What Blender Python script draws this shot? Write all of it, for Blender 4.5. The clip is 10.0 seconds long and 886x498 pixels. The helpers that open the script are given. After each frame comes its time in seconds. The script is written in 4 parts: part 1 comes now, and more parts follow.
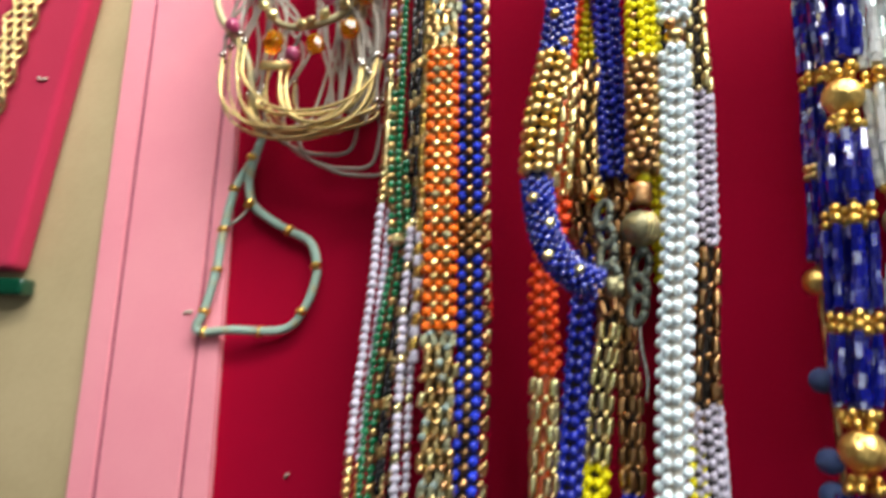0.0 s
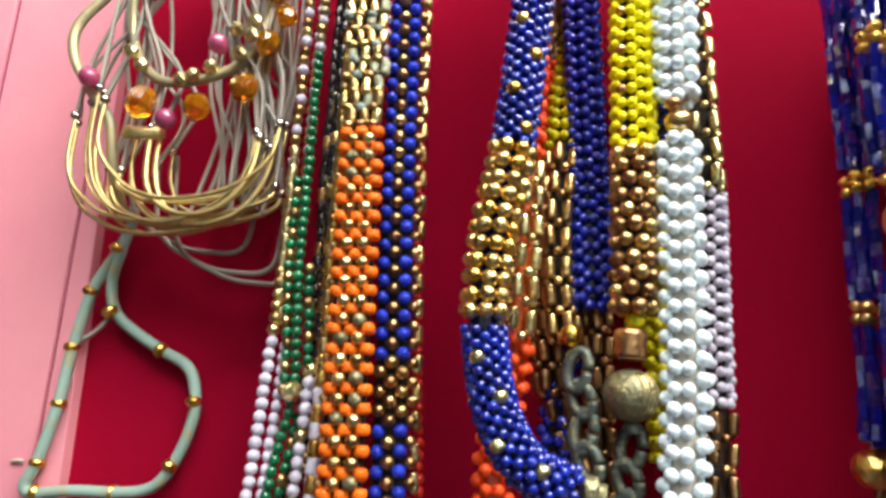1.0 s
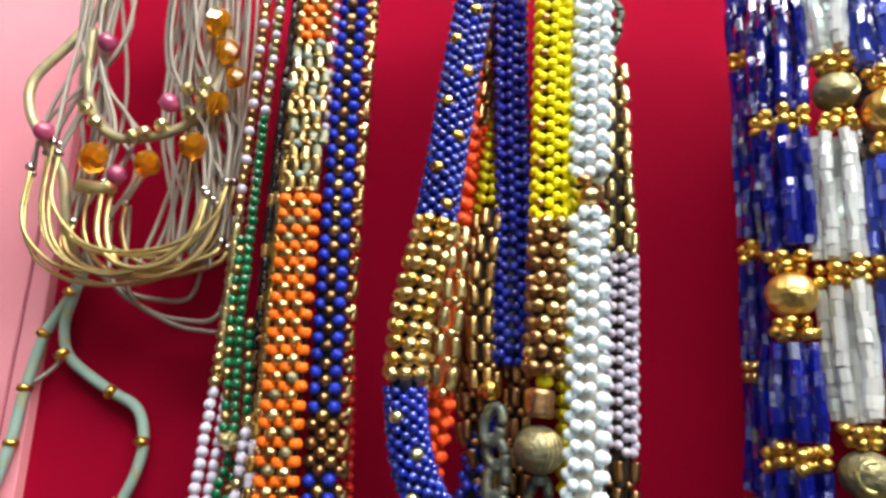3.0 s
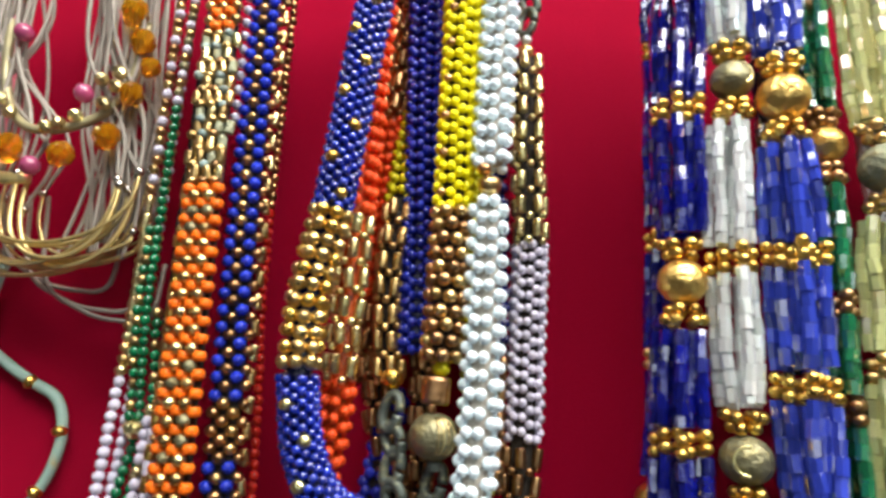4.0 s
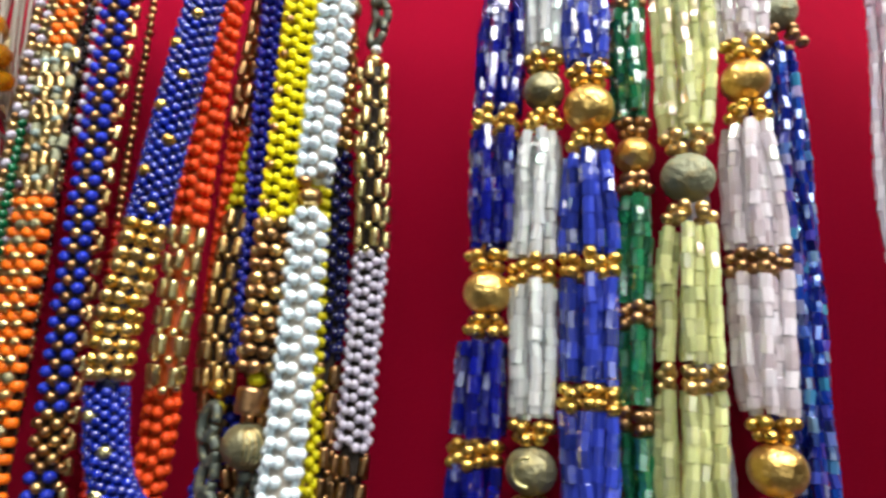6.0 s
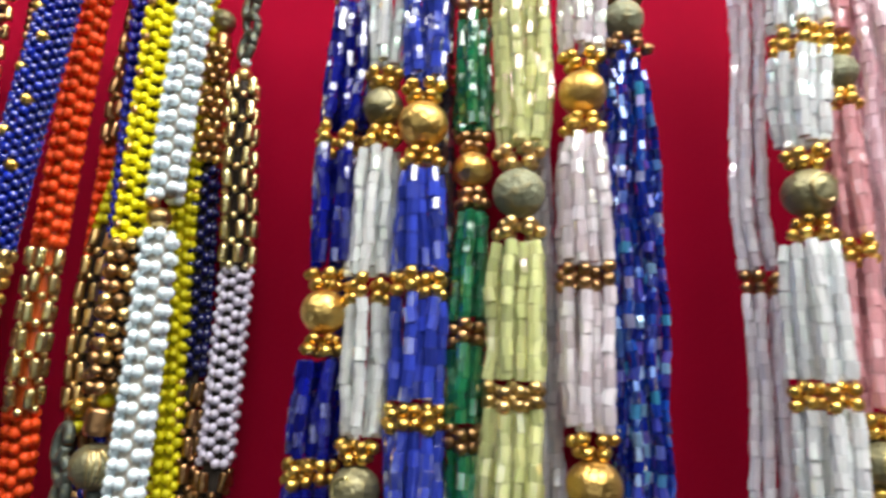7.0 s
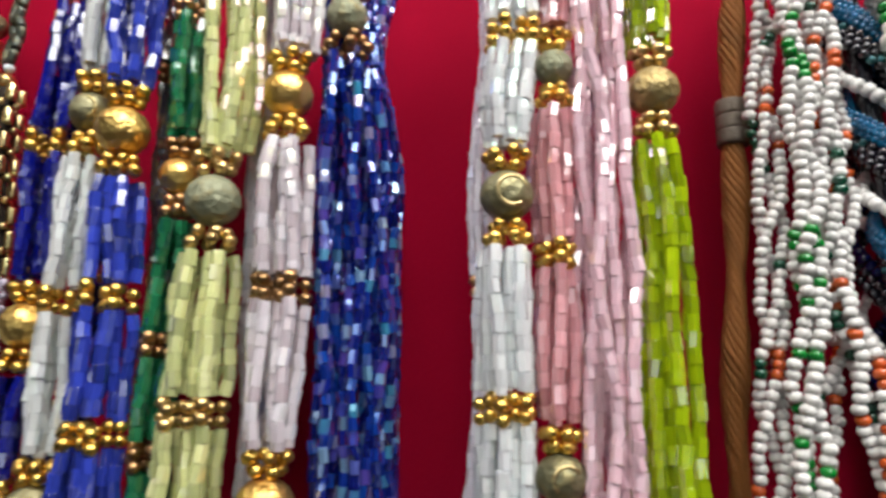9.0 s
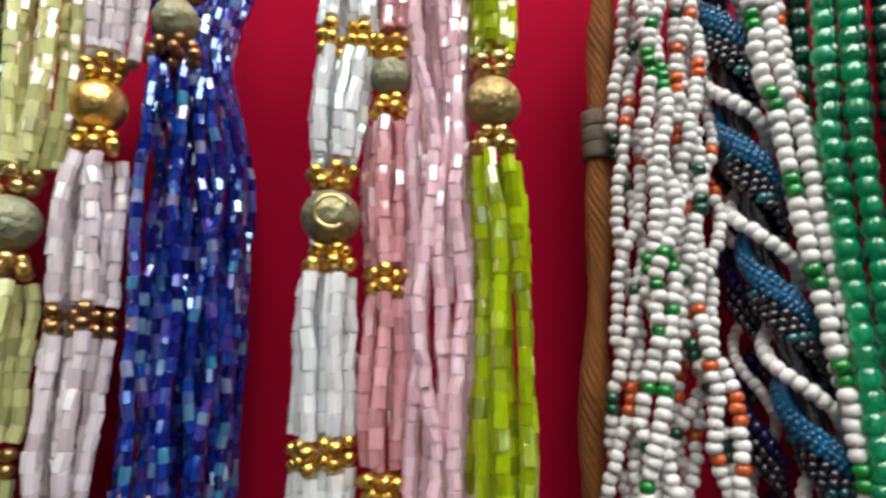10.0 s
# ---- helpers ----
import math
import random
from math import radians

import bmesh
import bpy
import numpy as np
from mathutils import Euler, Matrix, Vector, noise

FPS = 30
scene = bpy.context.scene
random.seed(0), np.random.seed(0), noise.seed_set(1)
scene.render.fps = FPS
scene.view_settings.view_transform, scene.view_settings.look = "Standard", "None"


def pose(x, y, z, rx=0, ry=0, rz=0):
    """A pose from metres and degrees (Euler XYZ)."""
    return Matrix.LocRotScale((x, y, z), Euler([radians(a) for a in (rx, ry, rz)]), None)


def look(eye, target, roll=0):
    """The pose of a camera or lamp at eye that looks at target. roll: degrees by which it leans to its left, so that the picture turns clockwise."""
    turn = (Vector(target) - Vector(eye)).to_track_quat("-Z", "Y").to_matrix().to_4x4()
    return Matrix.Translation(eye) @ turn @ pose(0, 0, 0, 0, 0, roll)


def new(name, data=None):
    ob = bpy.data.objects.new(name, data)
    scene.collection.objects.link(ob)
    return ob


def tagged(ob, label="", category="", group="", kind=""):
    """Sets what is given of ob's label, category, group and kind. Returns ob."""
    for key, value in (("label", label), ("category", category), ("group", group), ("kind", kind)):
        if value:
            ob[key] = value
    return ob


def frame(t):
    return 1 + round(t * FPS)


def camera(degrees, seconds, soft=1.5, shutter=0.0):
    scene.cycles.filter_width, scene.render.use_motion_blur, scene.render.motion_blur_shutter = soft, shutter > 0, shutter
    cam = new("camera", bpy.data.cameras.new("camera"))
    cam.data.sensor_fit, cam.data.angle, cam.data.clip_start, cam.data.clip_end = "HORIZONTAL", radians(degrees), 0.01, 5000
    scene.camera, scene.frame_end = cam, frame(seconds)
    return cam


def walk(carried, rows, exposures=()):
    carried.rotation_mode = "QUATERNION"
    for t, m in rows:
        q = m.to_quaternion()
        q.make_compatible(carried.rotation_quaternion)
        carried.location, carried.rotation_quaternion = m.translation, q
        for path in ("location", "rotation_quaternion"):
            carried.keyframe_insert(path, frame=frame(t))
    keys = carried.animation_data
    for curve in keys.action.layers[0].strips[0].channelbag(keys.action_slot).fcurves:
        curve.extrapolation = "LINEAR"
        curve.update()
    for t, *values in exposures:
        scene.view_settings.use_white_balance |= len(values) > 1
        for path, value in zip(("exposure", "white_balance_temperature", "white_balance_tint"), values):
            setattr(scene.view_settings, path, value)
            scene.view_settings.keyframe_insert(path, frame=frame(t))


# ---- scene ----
# ---- camera and path: seconds, x, y, z, yaw (to the left), pitch (up), roll ----
cam = camera(70.0, 10.0, soft=3.0, shutter=0.5)
PATH = [
    (0.0, -0.0285, -0.1399, 1.3209, 9.12, 13.06, 2.23),
    (0.5, -0.0206, -0.1191, 1.3423, 7.75, 14.22, 2.54),
    (1.0, -0.0254, -0.1048, 1.3531, 6.69, 14.57, 2.67),
    (1.5, -0.0253, -0.1045, 1.3556, 5.72, 14.27, 2.71),
    (2.0, -0.0228, -0.1085, 1.3582, 4.98, 14.52, 3.1),
    (3.5, -0.0097, -0.1159, 1.3628, 4.41, 14.15, 2.77),
    (4.0, 0.0005, -0.1144, 1.3621, 4.32, 13.84, 2.68),
    (4.5, 0.0085, -0.1159, 1.3631, 4.34, 14.08, 2.61),
    (5.0, 0.017, -0.121, 1.3654, 4.88, 14.06, 2.72),
    (5.2, 0.0189, -0.1218, 1.3654, 4.9, 13.67, 2.74),
    (6.5, 0.0474, -0.1098, 1.3671, 5.43, 13.29, 1.96),
    (7.0, 0.0619, -0.1125, 1.3718, 5.89, 12.21, 1.37),
    (7.5, 0.0734, -0.1148, 1.374, 6.05, 12.63, 1.11),
    (8.0, 0.0841, -0.1143, 1.3771, 6.02, 12.71, 0.77),
    (8.5, 0.0996, -0.1092, 1.3753, 5.92, 12.04, 0.6),
    (9.0, 0.1098, -0.1043, 1.3756, 6.54, 11.61, 0.54),
    (9.5, 0.1229, -0.0979, 1.3776, 5.68, 12.14, -0.17),
    (10.0, 0.131, -0.0945, 1.3801, 4.78, 12.19, -0.08),
]


def stance(x, y, z, yaw, pitch, roll):
    """The camera's pose from yaw to the left, pitch up and roll."""
    a, b = radians(yaw), radians(pitch)
    ahead = Vector((-math.sin(a) * math.cos(b), math.cos(a) * math.cos(b), math.sin(b)))
    return look(Vector((x, y, z)), Vector((x, y, z)) + ahead, roll)


walk(cam, [(t, stance(*row)) for t, *row in PATH], [(0.0, -0.04), (4.5, -0.12), (6.5, -0.34), (7.5, -0.46), (8.5, -0.55), (10.0, -0.74)])

# ---- light: unseen lamps added over the display, under the ceiling and behind the camera ----
world = bpy.data.worlds.new("room_air")
scene.world = world
world.use_nodes = True
world.node_tree.nodes["Background"].inputs[0].default_value = (0.9, 0.95, 1.0, 1)
world.node_tree.nodes["Background"].inputs[1].default_value = 0.005


def added_lamp(x, y, z, wide, deep, watts, target, colour=(1.0, 0.97, 0.92)):
    data = bpy.data.lights.new("unseen_lamp", "AREA")
    data.shape, data.size, data.size_y, data.energy, data.color = "RECTANGLE", wide, deep, watts, colour
    ob = new("unseen_lamp", data)
    ob.matrix_basis = look((x, y, z), target)
    return ob


# two unseen lamps over the display, placed to match the overhead light's falloff
added_lamp(0.10, -0.17, 1.69, 0.6, 0.07, 3.1, (0.06, 0.0, 1.43), (1.0, 0.975, 0.94))
added_lamp(0.34, -0.42, 1.80, 0.5, 0.25, 4.6, (0.06, 0.0, 1.43), (1.0, 0.98, 0.95))
# strip lamp added under the ceiling for glints on the upper beads
added_lamp(0.0, -1.2, 2.27, 1.2, 0.06, 3.0, (0.0, -1.2, 0.0), (0.95, 0.98, 1.0))
# five tall lamps added behind the camera to put glints on bead facets
GLINT_GAPS = (-1.0, -0.52, 0.06, 0.5, 0.98)
for glint_x in GLINT_GAPS:
    added_lamp(glint_x, -1.99, 1.45, 0.07, 1.5, 1.2, (glint_x * 0.6, 0.0, 1.45), (0.90, 0.96, 1.0))

# ---- materials ----
MATS = {}


def nodes_of(name):
    m = bpy.data.materials.new(name)
    m.use_nodes = True
    return m, m.node_tree.nodes, m.node_tree.links, m.node_tree.nodes["Principled BSDF"]


def bead_paint(name, colour, rough=0.22, metal=0.0, vary=0.25, coat=0.0, clear=0.0, bump=0.0, worn=None, film=0.0, grain=900, relief=0.0003, soft=0.0):
    """Glass, ceramic or metal of a bead: tone differs from bead to bead, with fine wear over the surface."""
    m, n, l, p = nodes_of(name)
    info = n.new("ShaderNodeObjectInfo")
    geo = n.new("ShaderNodeNewGeometry")
    add = n.new("ShaderNodeMath")
    add.operation = "ADD"
    l.new(info.outputs["Random"], add.inputs[0])
    l.new(geo.outputs["Random Per Island"], add.inputs[1])
    wrap = n.new("ShaderNodeMath")
    wrap.operation = "FRACT"
    l.new(add.outputs[0], wrap.inputs[0])
    coord = n.new("ShaderNodeNewGeometry")
    spots = n.new("ShaderNodeTexNoise")
    spots.inputs["Scale"].default_value = grain
    spots.inputs["Detail"].default_value = 3
    l.new(coord.outputs["Position"], spots.inputs["Vector"])
    ramp = n.new("ShaderNodeValToRGB")
    lo = [c * (1 - vary) for c in colour]
    hi = [min(1.0, c * (1 + vary)) for c in colour]
    ramp.color_ramp.elements[0].color = (*lo, 1)
    ramp.color_ramp.elements[1].color = (*hi, 1)
    l.new(wrap.outputs[0], ramp.inputs[0])
    mix = n.new("ShaderNodeMix")
    mix.data_type = "RGBA"
    other = worn if worn else [c * 0.72 for c in colour]
    mix.inputs["B"].default_value = (*other, 1)
    l.new(ramp.outputs[0], mix.inputs["A"])
    edge = n.new("ShaderNodeMapRange")
    edge.inputs["From Min"].default_value = 0.52
    edge.inputs["From Max"].default_value = 0.72
    edge.inputs["To Max"].default_value = 0.85 if worn else (0.2 if clear else 0.45)
    l.new(spots.outputs["Fac"], edge.inputs["Value"])
    l.new(edge.outputs[0], mix.inputs["Factor"])
    l.new(mix.outputs["Result"], p.inputs["Base Color"])
    rr = n.new("ShaderNodeMapRange")
    rr.inputs["To Min"].default_value = rough * 0.75
    rr.inputs["To Max"].default_value = min(1.0, rough * 1.45)
    l.new(spots.outputs["Fac"], rr.inputs["Value"])
    l.new(rr.outputs[0], p.inputs["Roughness"])
    p.inputs["Metallic"].default_value = metal
    p.inputs["Coat Weight"].default_value = coat
    p.inputs["Coat Roughness"].default_value = 0.05
    if name.startswith("cut_"):
        p.inputs["IOR"].default_value = 1.6
        p.inputs["Specular IOR Level"].default_value = 0.85
        p.inputs["Coat Weight"].default_value = 1.0
        p.inputs["Coat IOR"].default_value = 1.75
    elif not metal and not coat:
        p.inputs["Specular IOR Level"].default_value = 0.3
    if soft:
        p.inputs["Subsurface Weight"].default_value = soft
        p.inputs["Subsurface Radius"].default_value = (1.0, 0.9, 0.9)
        p.inputs["Subsurface Scale"].default_value = 0.0016
    p.inputs["Transmission Weight"].default_value = clear
    if film:
        p.inputs["Thin Film Thickness"].default_value = film
        p.inputs["Thin Film IOR"].default_value = 1.6
    if name.startswith("cut_"):
        bump, relief = 0.25, 0.00025
    if bump:
        b = n.new("ShaderNodeBump")
        b.inputs["Strength"].default_value = bump
        b.inputs["Distance"].default_value = relief
        l.new(spots.outputs["Fac"], b.inputs["Height"])
        l.new(b.outputs[0], p.inputs["Normal"])
    MATS[name] = m
    return m


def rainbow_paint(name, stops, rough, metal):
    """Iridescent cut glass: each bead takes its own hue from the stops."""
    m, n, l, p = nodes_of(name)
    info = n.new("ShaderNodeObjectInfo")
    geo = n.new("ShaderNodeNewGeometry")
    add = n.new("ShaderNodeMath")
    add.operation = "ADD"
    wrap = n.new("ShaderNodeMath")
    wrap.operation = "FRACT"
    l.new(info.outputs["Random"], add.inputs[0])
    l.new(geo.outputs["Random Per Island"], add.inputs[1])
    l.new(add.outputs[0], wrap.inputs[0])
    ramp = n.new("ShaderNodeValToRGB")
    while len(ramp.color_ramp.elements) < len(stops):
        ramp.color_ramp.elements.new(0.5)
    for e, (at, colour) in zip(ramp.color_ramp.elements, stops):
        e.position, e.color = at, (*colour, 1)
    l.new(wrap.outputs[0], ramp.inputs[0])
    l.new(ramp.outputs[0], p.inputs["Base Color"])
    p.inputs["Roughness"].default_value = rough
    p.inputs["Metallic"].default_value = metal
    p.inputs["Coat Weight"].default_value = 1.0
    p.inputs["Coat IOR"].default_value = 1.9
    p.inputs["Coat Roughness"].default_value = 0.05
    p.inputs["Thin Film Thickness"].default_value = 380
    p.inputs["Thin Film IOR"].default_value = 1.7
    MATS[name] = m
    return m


def cloth_paint(name, colour, dark, rough=0.9, weave=2600, sheen=0.3, bump=0.25, blotch=18):
    """Cloth, felt or foam: fine grain and broad uneven tone."""
    m, n, l, p = nodes_of(name)
    geo = n.new("ShaderNodeNewGeometry")
    big = n.new("ShaderNodeTexNoise")
    big.inputs["Scale"].default_value = blotch
    big.inputs["Detail"].default_value = 4
    small = n.new("ShaderNodeTexNoise")
    small.inputs["Scale"].default_value = weave
    small.inputs["Detail"].default_value = 2
    l.new(geo.outputs["Position"], big.inputs["Vector"])
    l.new(geo.outputs["Position"], small.inputs["Vector"])
    mix = n.new("ShaderNodeMix")
    mix.data_type = "RGBA"
    mix.inputs["A"].default_value = (*colour, 1)
    mix.inputs["B"].default_value = (*dark, 1)
    r = n.new("ShaderNodeMapRange")
    r.inputs["From Min"].default_value = 0.35
    r.inputs["From Max"].default_value = 0.75
    l.new(big.outputs["Fac"], r.inputs["Value"])
    fine = n.new("ShaderNodeMath")
    fine.operation = "MULTIPLY_ADD"
    fine.inputs[1].default_value = 0.5
    l.new(small.outputs["Fac"], fine.inputs[0])
    l.new(r.outputs[0], fine.inputs[2])
    half = n.new("ShaderNodeMath")
    half.operation = "MULTIPLY"
    half.inputs[1].default_value = 0.6
    l.new(fine.outputs[0], half.inputs[0])
    l.new(half.outputs[0], mix.inputs["Factor"])
    l.new(mix.outputs["Result"], p.inputs["Base Color"])
    p.inputs["Roughness"].default_value = rough
    p.inputs["Sheen Weight"].default_value = sheen
    p.inputs["Specular IOR Level"].default_value = 0.08
    b = n.new("ShaderNodeBump")
    b.inputs["Strength"].default_value = bump
    b.inputs["Distance"].default_value = 0.0004
    l.new(small.outputs["Fac"], b.inputs["Height"])
    l.new(b.outputs[0], p.inputs["Normal"])
    MATS[name] = m
    return m


cloth_paint("red_felt", (0.35, 0.001, 0.024), (0.25, 0.001, 0.015), sheen=0.0)
cloth_paint("pink_foam", (0.88, 0.35, 0.40), (0.80, 0.27, 0.34), rough=0.7, sheen=0.05, weave=900, bump=0.1, blotch=30)
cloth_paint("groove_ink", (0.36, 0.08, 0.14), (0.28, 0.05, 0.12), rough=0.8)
cloth_paint("cream_board", (0.50, 0.41, 0.24), (0.34, 0.27, 0.14), rough=0.75, sheen=0.0, weave=700, bump=0.1, blotch=25)
cloth_paint("rose_velvet", (0.52, 0.03, 0.085), (0.38, 0.015, 0.05), sheen=0.15)
cloth_paint("white_plaster", (0.12, 0.11, 0.095), (0.09, 0.08, 0.07), weave=60, blotch=2)
cloth_paint("floor_tile", (0.35, 0.33, 0.30), (0.28, 0.26, 0.24), rough=0.5, weave=40, blotch=3)

bead_paint("white", (0.80, 0.91, 0.96), 0.42, vary=0.06)
bead_paint("lilac", (0.66, 0.62, 0.74), 0.42, vary=0.12)
bead_paint("yellow", (0.90, 0.80, 0.004), 0.36, vary=0.10)
bead_paint("olive_yellow", (0.66, 0.60, 0.008), 0.36, vary=0.12)
bead_paint("orange", (0.88, 0.085, 0.012), 0.42, vary=0.10)
bead_paint("orange_bright", (0.95, 0.17, 0.008), 0.36, vary=0.12)
bead_paint("red", (0.5, 0.02, 0.01), 0.25, vary=0.15)
bead_paint("blue_glass", (0.010, 0.030, 0.42), 0.07, vary=0.35, coat=1.0, clear=0.2)
bead_paint("blue_opaque", (0.022, 0.045, 0.55), 0.25, vary=0.2)
bead_paint("navy", (0.016, 0.028, 0.40), 0.18, vary=0.25, coat=0.4)
bead_paint("green_glass", (0.004, 0.17, 0.06), 0.12, vary=0.3, coat=0.6)
bead_paint("black", (0.006, 0.006, 0.008), 0.15, vary=0.3, coat=0.5)
bead_paint("gold", (0.92, 0.56, 0.13), 0.26, metal=1.0, vary=0.25, worn=(0.36, 0.17, 0.04), bump=0.5, grain=900, relief=0.0004)
bead_paint("pale_gold", (0.93, 0.73, 0.36), 0.27, metal=1.0, vary=0.28, worn=(0.34, 0.23, 0.10), bump=0.5, grain=800, relief=0.0004)
bead_paint("antique_gold", (0.86, 0.60, 0.24), 0.27, metal=1.0, vary=0.25, worn=(0.36, 0.26, 0.13), bump=0.6, grain=800, relief=0.0005)
bead_paint("dark_navy", (0.004, 0.006, 0.07), 0.18, vary=0.25, coat=0.4)
bead_paint("brass", (0.70, 0.49, 0.20), 0.28, metal=1.0, vary=0.35, worn=(0.22, 0.14, 0.06), bump=0.5, grain=900, relief=0.0004)
bead_paint("bronze", (0.46, 0.27, 0.12), 0.28, metal=1.0, vary=0.4, worn=(0.13, 0.07, 0.04), bump=0.5, grain=900, relief=0.0004)
bead_paint("copper", (0.62, 0.34, 0.15), 0.3, metal=1.0, vary=0.2, worn=(0.26, 0.20, 0.14), bump=0.5, grain=500, relief=0.0006)
bead_paint("tarnish", (0.27, 0.25, 0.14), 0.42, metal=0.7, vary=0.15, worn=(0.40, 0.34, 0.15), bump=0.7, grain=600, relief=0.0011)
bead_paint("sage_ball", (0.30, 0.31, 0.20), 0.55, metal=0.35, vary=0.12, worn=(0.36, 0.29, 0.13), bump=0.9, grain=600, relief=0.0011)
bead_paint("gold_ball", (0.98, 0.64, 0.20), 0.34, metal=1.0, vary=0.08, worn=(0.66, 0.36, 0.08), bump=0.9, grain=420, relief=0.0011)
bead_paint("dull_gold_ball", (0.46, 0.34, 0.14), 0.45, metal=0.7, vary=0.1, worn=(0.30, 0.26, 0.14), bump=1.0, grain=600, relief=0.0011)
bead_paint("silver", (0.72, 0.70, 0.64), 0.22, metal=1.0, vary=0.1)
bead_paint("cut_royal", (0.005, 0.009, 0.24), 0.08, vary=0.35, coat=0.5, clear=0.25)
bead_paint("cut_periwinkle", (0.038, 0.066, 0.50), 0.08, vary=0.5, coat=0.6, clear=0.2)
bead_paint("cut_pearl", (0.82, 0.83, 0.81), 0.07, vary=0.2, coat=0.5, clear=0.12, film=340, soft=0.35)
bead_paint("cut_green", (0.018, 0.22, 0.09), 0.07, vary=0.4, coat=0.6, clear=0.3)
bead_paint("cut_pale_lime", (0.70, 0.76, 0.34), 0.07, vary=0.36, coat=0.6, clear=0.12, film=420, soft=0.35)
bead_paint("cut_clear", (0.74, 0.72, 0.75), 0.10, vary=0.2, coat=0.5, clear=0.2, soft=0.35)
bead_paint("cut_smoke", (0.07, 0.06, 0.07), 0.10, vary=0.4, coat=0.5, clear=0.3)
bead_paint("cut_blush", (0.86, 0.72, 0.78), 0.07, vary=0.26, coat=0.6, clear=0.1, film=360, soft=0.35)
bead_paint("cut_white", (0.88, 0.89, 0.93), 0.07, vary=0.18, coat=0.5, clear=0.1, film=340, soft=0.35)
bead_paint("cut_lavender", (0.90, 0.84, 0.92), 0.12, vary=0.12, coat=0.5, clear=0.08, soft=0.35)
bead_paint("cut_salmon", (0.84, 0.38, 0.41), 0.07, vary=0.30, coat=0.5, clear=0.1, soft=0.35)
bead_paint("cut_pink", (0.95, 0.60, 0.68), 0.08, vary=0.14, coat=0.5, clear=0.1, soft=0.35)
bead_paint("cut_lime", (0.50, 0.68, 0.008), 0.07, vary=0.4, coat=0.6, clear=0.35, film=420, soft=0.35)
# iridescent hues; the palest stops also put glints into the bead colour
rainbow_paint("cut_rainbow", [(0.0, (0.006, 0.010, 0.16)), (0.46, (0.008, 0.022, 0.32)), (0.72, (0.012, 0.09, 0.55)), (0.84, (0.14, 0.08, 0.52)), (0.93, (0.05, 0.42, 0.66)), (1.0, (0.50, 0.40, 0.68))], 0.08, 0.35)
bead_paint("emerald", (0.01, 0.52, 0.22), 0.04, vary=0.25, coat=0.8, clear=0.7, soft=0.4)
# emerald darkened: for the rear strings the shade is put in the colour
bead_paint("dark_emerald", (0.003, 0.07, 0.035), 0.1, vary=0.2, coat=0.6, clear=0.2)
bead_paint("oil_black", (0.012, 0.010, 0.016), 0.10, vary=0.4, coat=0.8)
bead_paint("oil_teal", (0.02, 0.12, 0.13), 0.12, metal=0.5, vary=0.4, coat=0.8)
bead_paint("chalk", (0.73, 0.71, 0.69), 0.42, vary=0.05)
bead_paint("leaf_green", (0.004, 0.24, 0.03), 0.12, vary=0.2, coat=0.6, clear=0.2)
bead_paint("rust", (0.58, 0.10, 0.02), 0.2, vary=0.2, coat=0.4)
bead_paint("teal_cord", (0.002, 0.105, 0.23), 0.22, vary=0.35, coat=0.5, bump=0.5, grain=2600)
bead_paint("brown_cord", (0.25, 0.095, 0.022), 0.7, vary=0.15, bump=0.9, grain=2600)
bead_paint("grey_cord", (0.36, 0.32, 0.27), 0.55, vary=0.15, bump=0.3, grain=1500)
bead_paint("wire_gold", (0.66, 0.52, 0.22), 0.36, metal=0.9, vary=0.25, worn=(0.36, 0.32, 0.20), bump=0.4, grain=500, relief=0.0004)
bead_paint("aqua", (0.30, 0.44, 0.37), 0.4, vary=0.15, worn=(0.44, 0.36, 0.17), bump=0.5, grain=260, relief=0.0006)
bead_paint("aged_gilt", (0.46, 0.40, 0.22), 0.42, metal=0.4, vary=0.15, worn=(0.24, 0.26, 0.19), bump=0.5, grain=240, relief=0.0006)
bead_paint("amber", (1.0, 0.40, 0.012), 0.05, vary=0.12, coat=0.8, clear=0.8, soft=0.3)
bead_paint("ruby", (0.66, 0.12, 0.28), 0.12, vary=0.15, coat=0.6, clear=0.45)
bead_paint("stained_glass", (0.24, 0.32, 0.30), 0.4, vary=0.3, worn=(0.36, 0.30, 0.20))
bead_paint("stone_blue", (0.06, 0.10, 0.24), 0.5, vary=0.1)
bead_paint("verdigris", (0.10, 0.12, 0.10), 0.4, metal=0.5, vary=0.15, worn=(0.34, 0.32, 0.18), bump=0.5)
bead_paint("wrap_thread", (0.16, 0.13, 0.10), 0.6, vary=0.15, bump=0.6, grain=2500)
# near-black filler colour: stands in for the shade in gaps between beads
bead_paint("gap_shade_core", (0.030, 0.022, 0.016), 0.7, vary=0.1)
bead_paint("thread", (0.50, 0.44, 0.36), 0.7, vary=0.1)

# ---- geometry helpers: millimetres from a point 1.4 m over the floor on the display ----
BASE = Vector((0, 0, 1.4))


def at(x, y, z):
    return BASE + Vector((x, y, z)) * 0.001


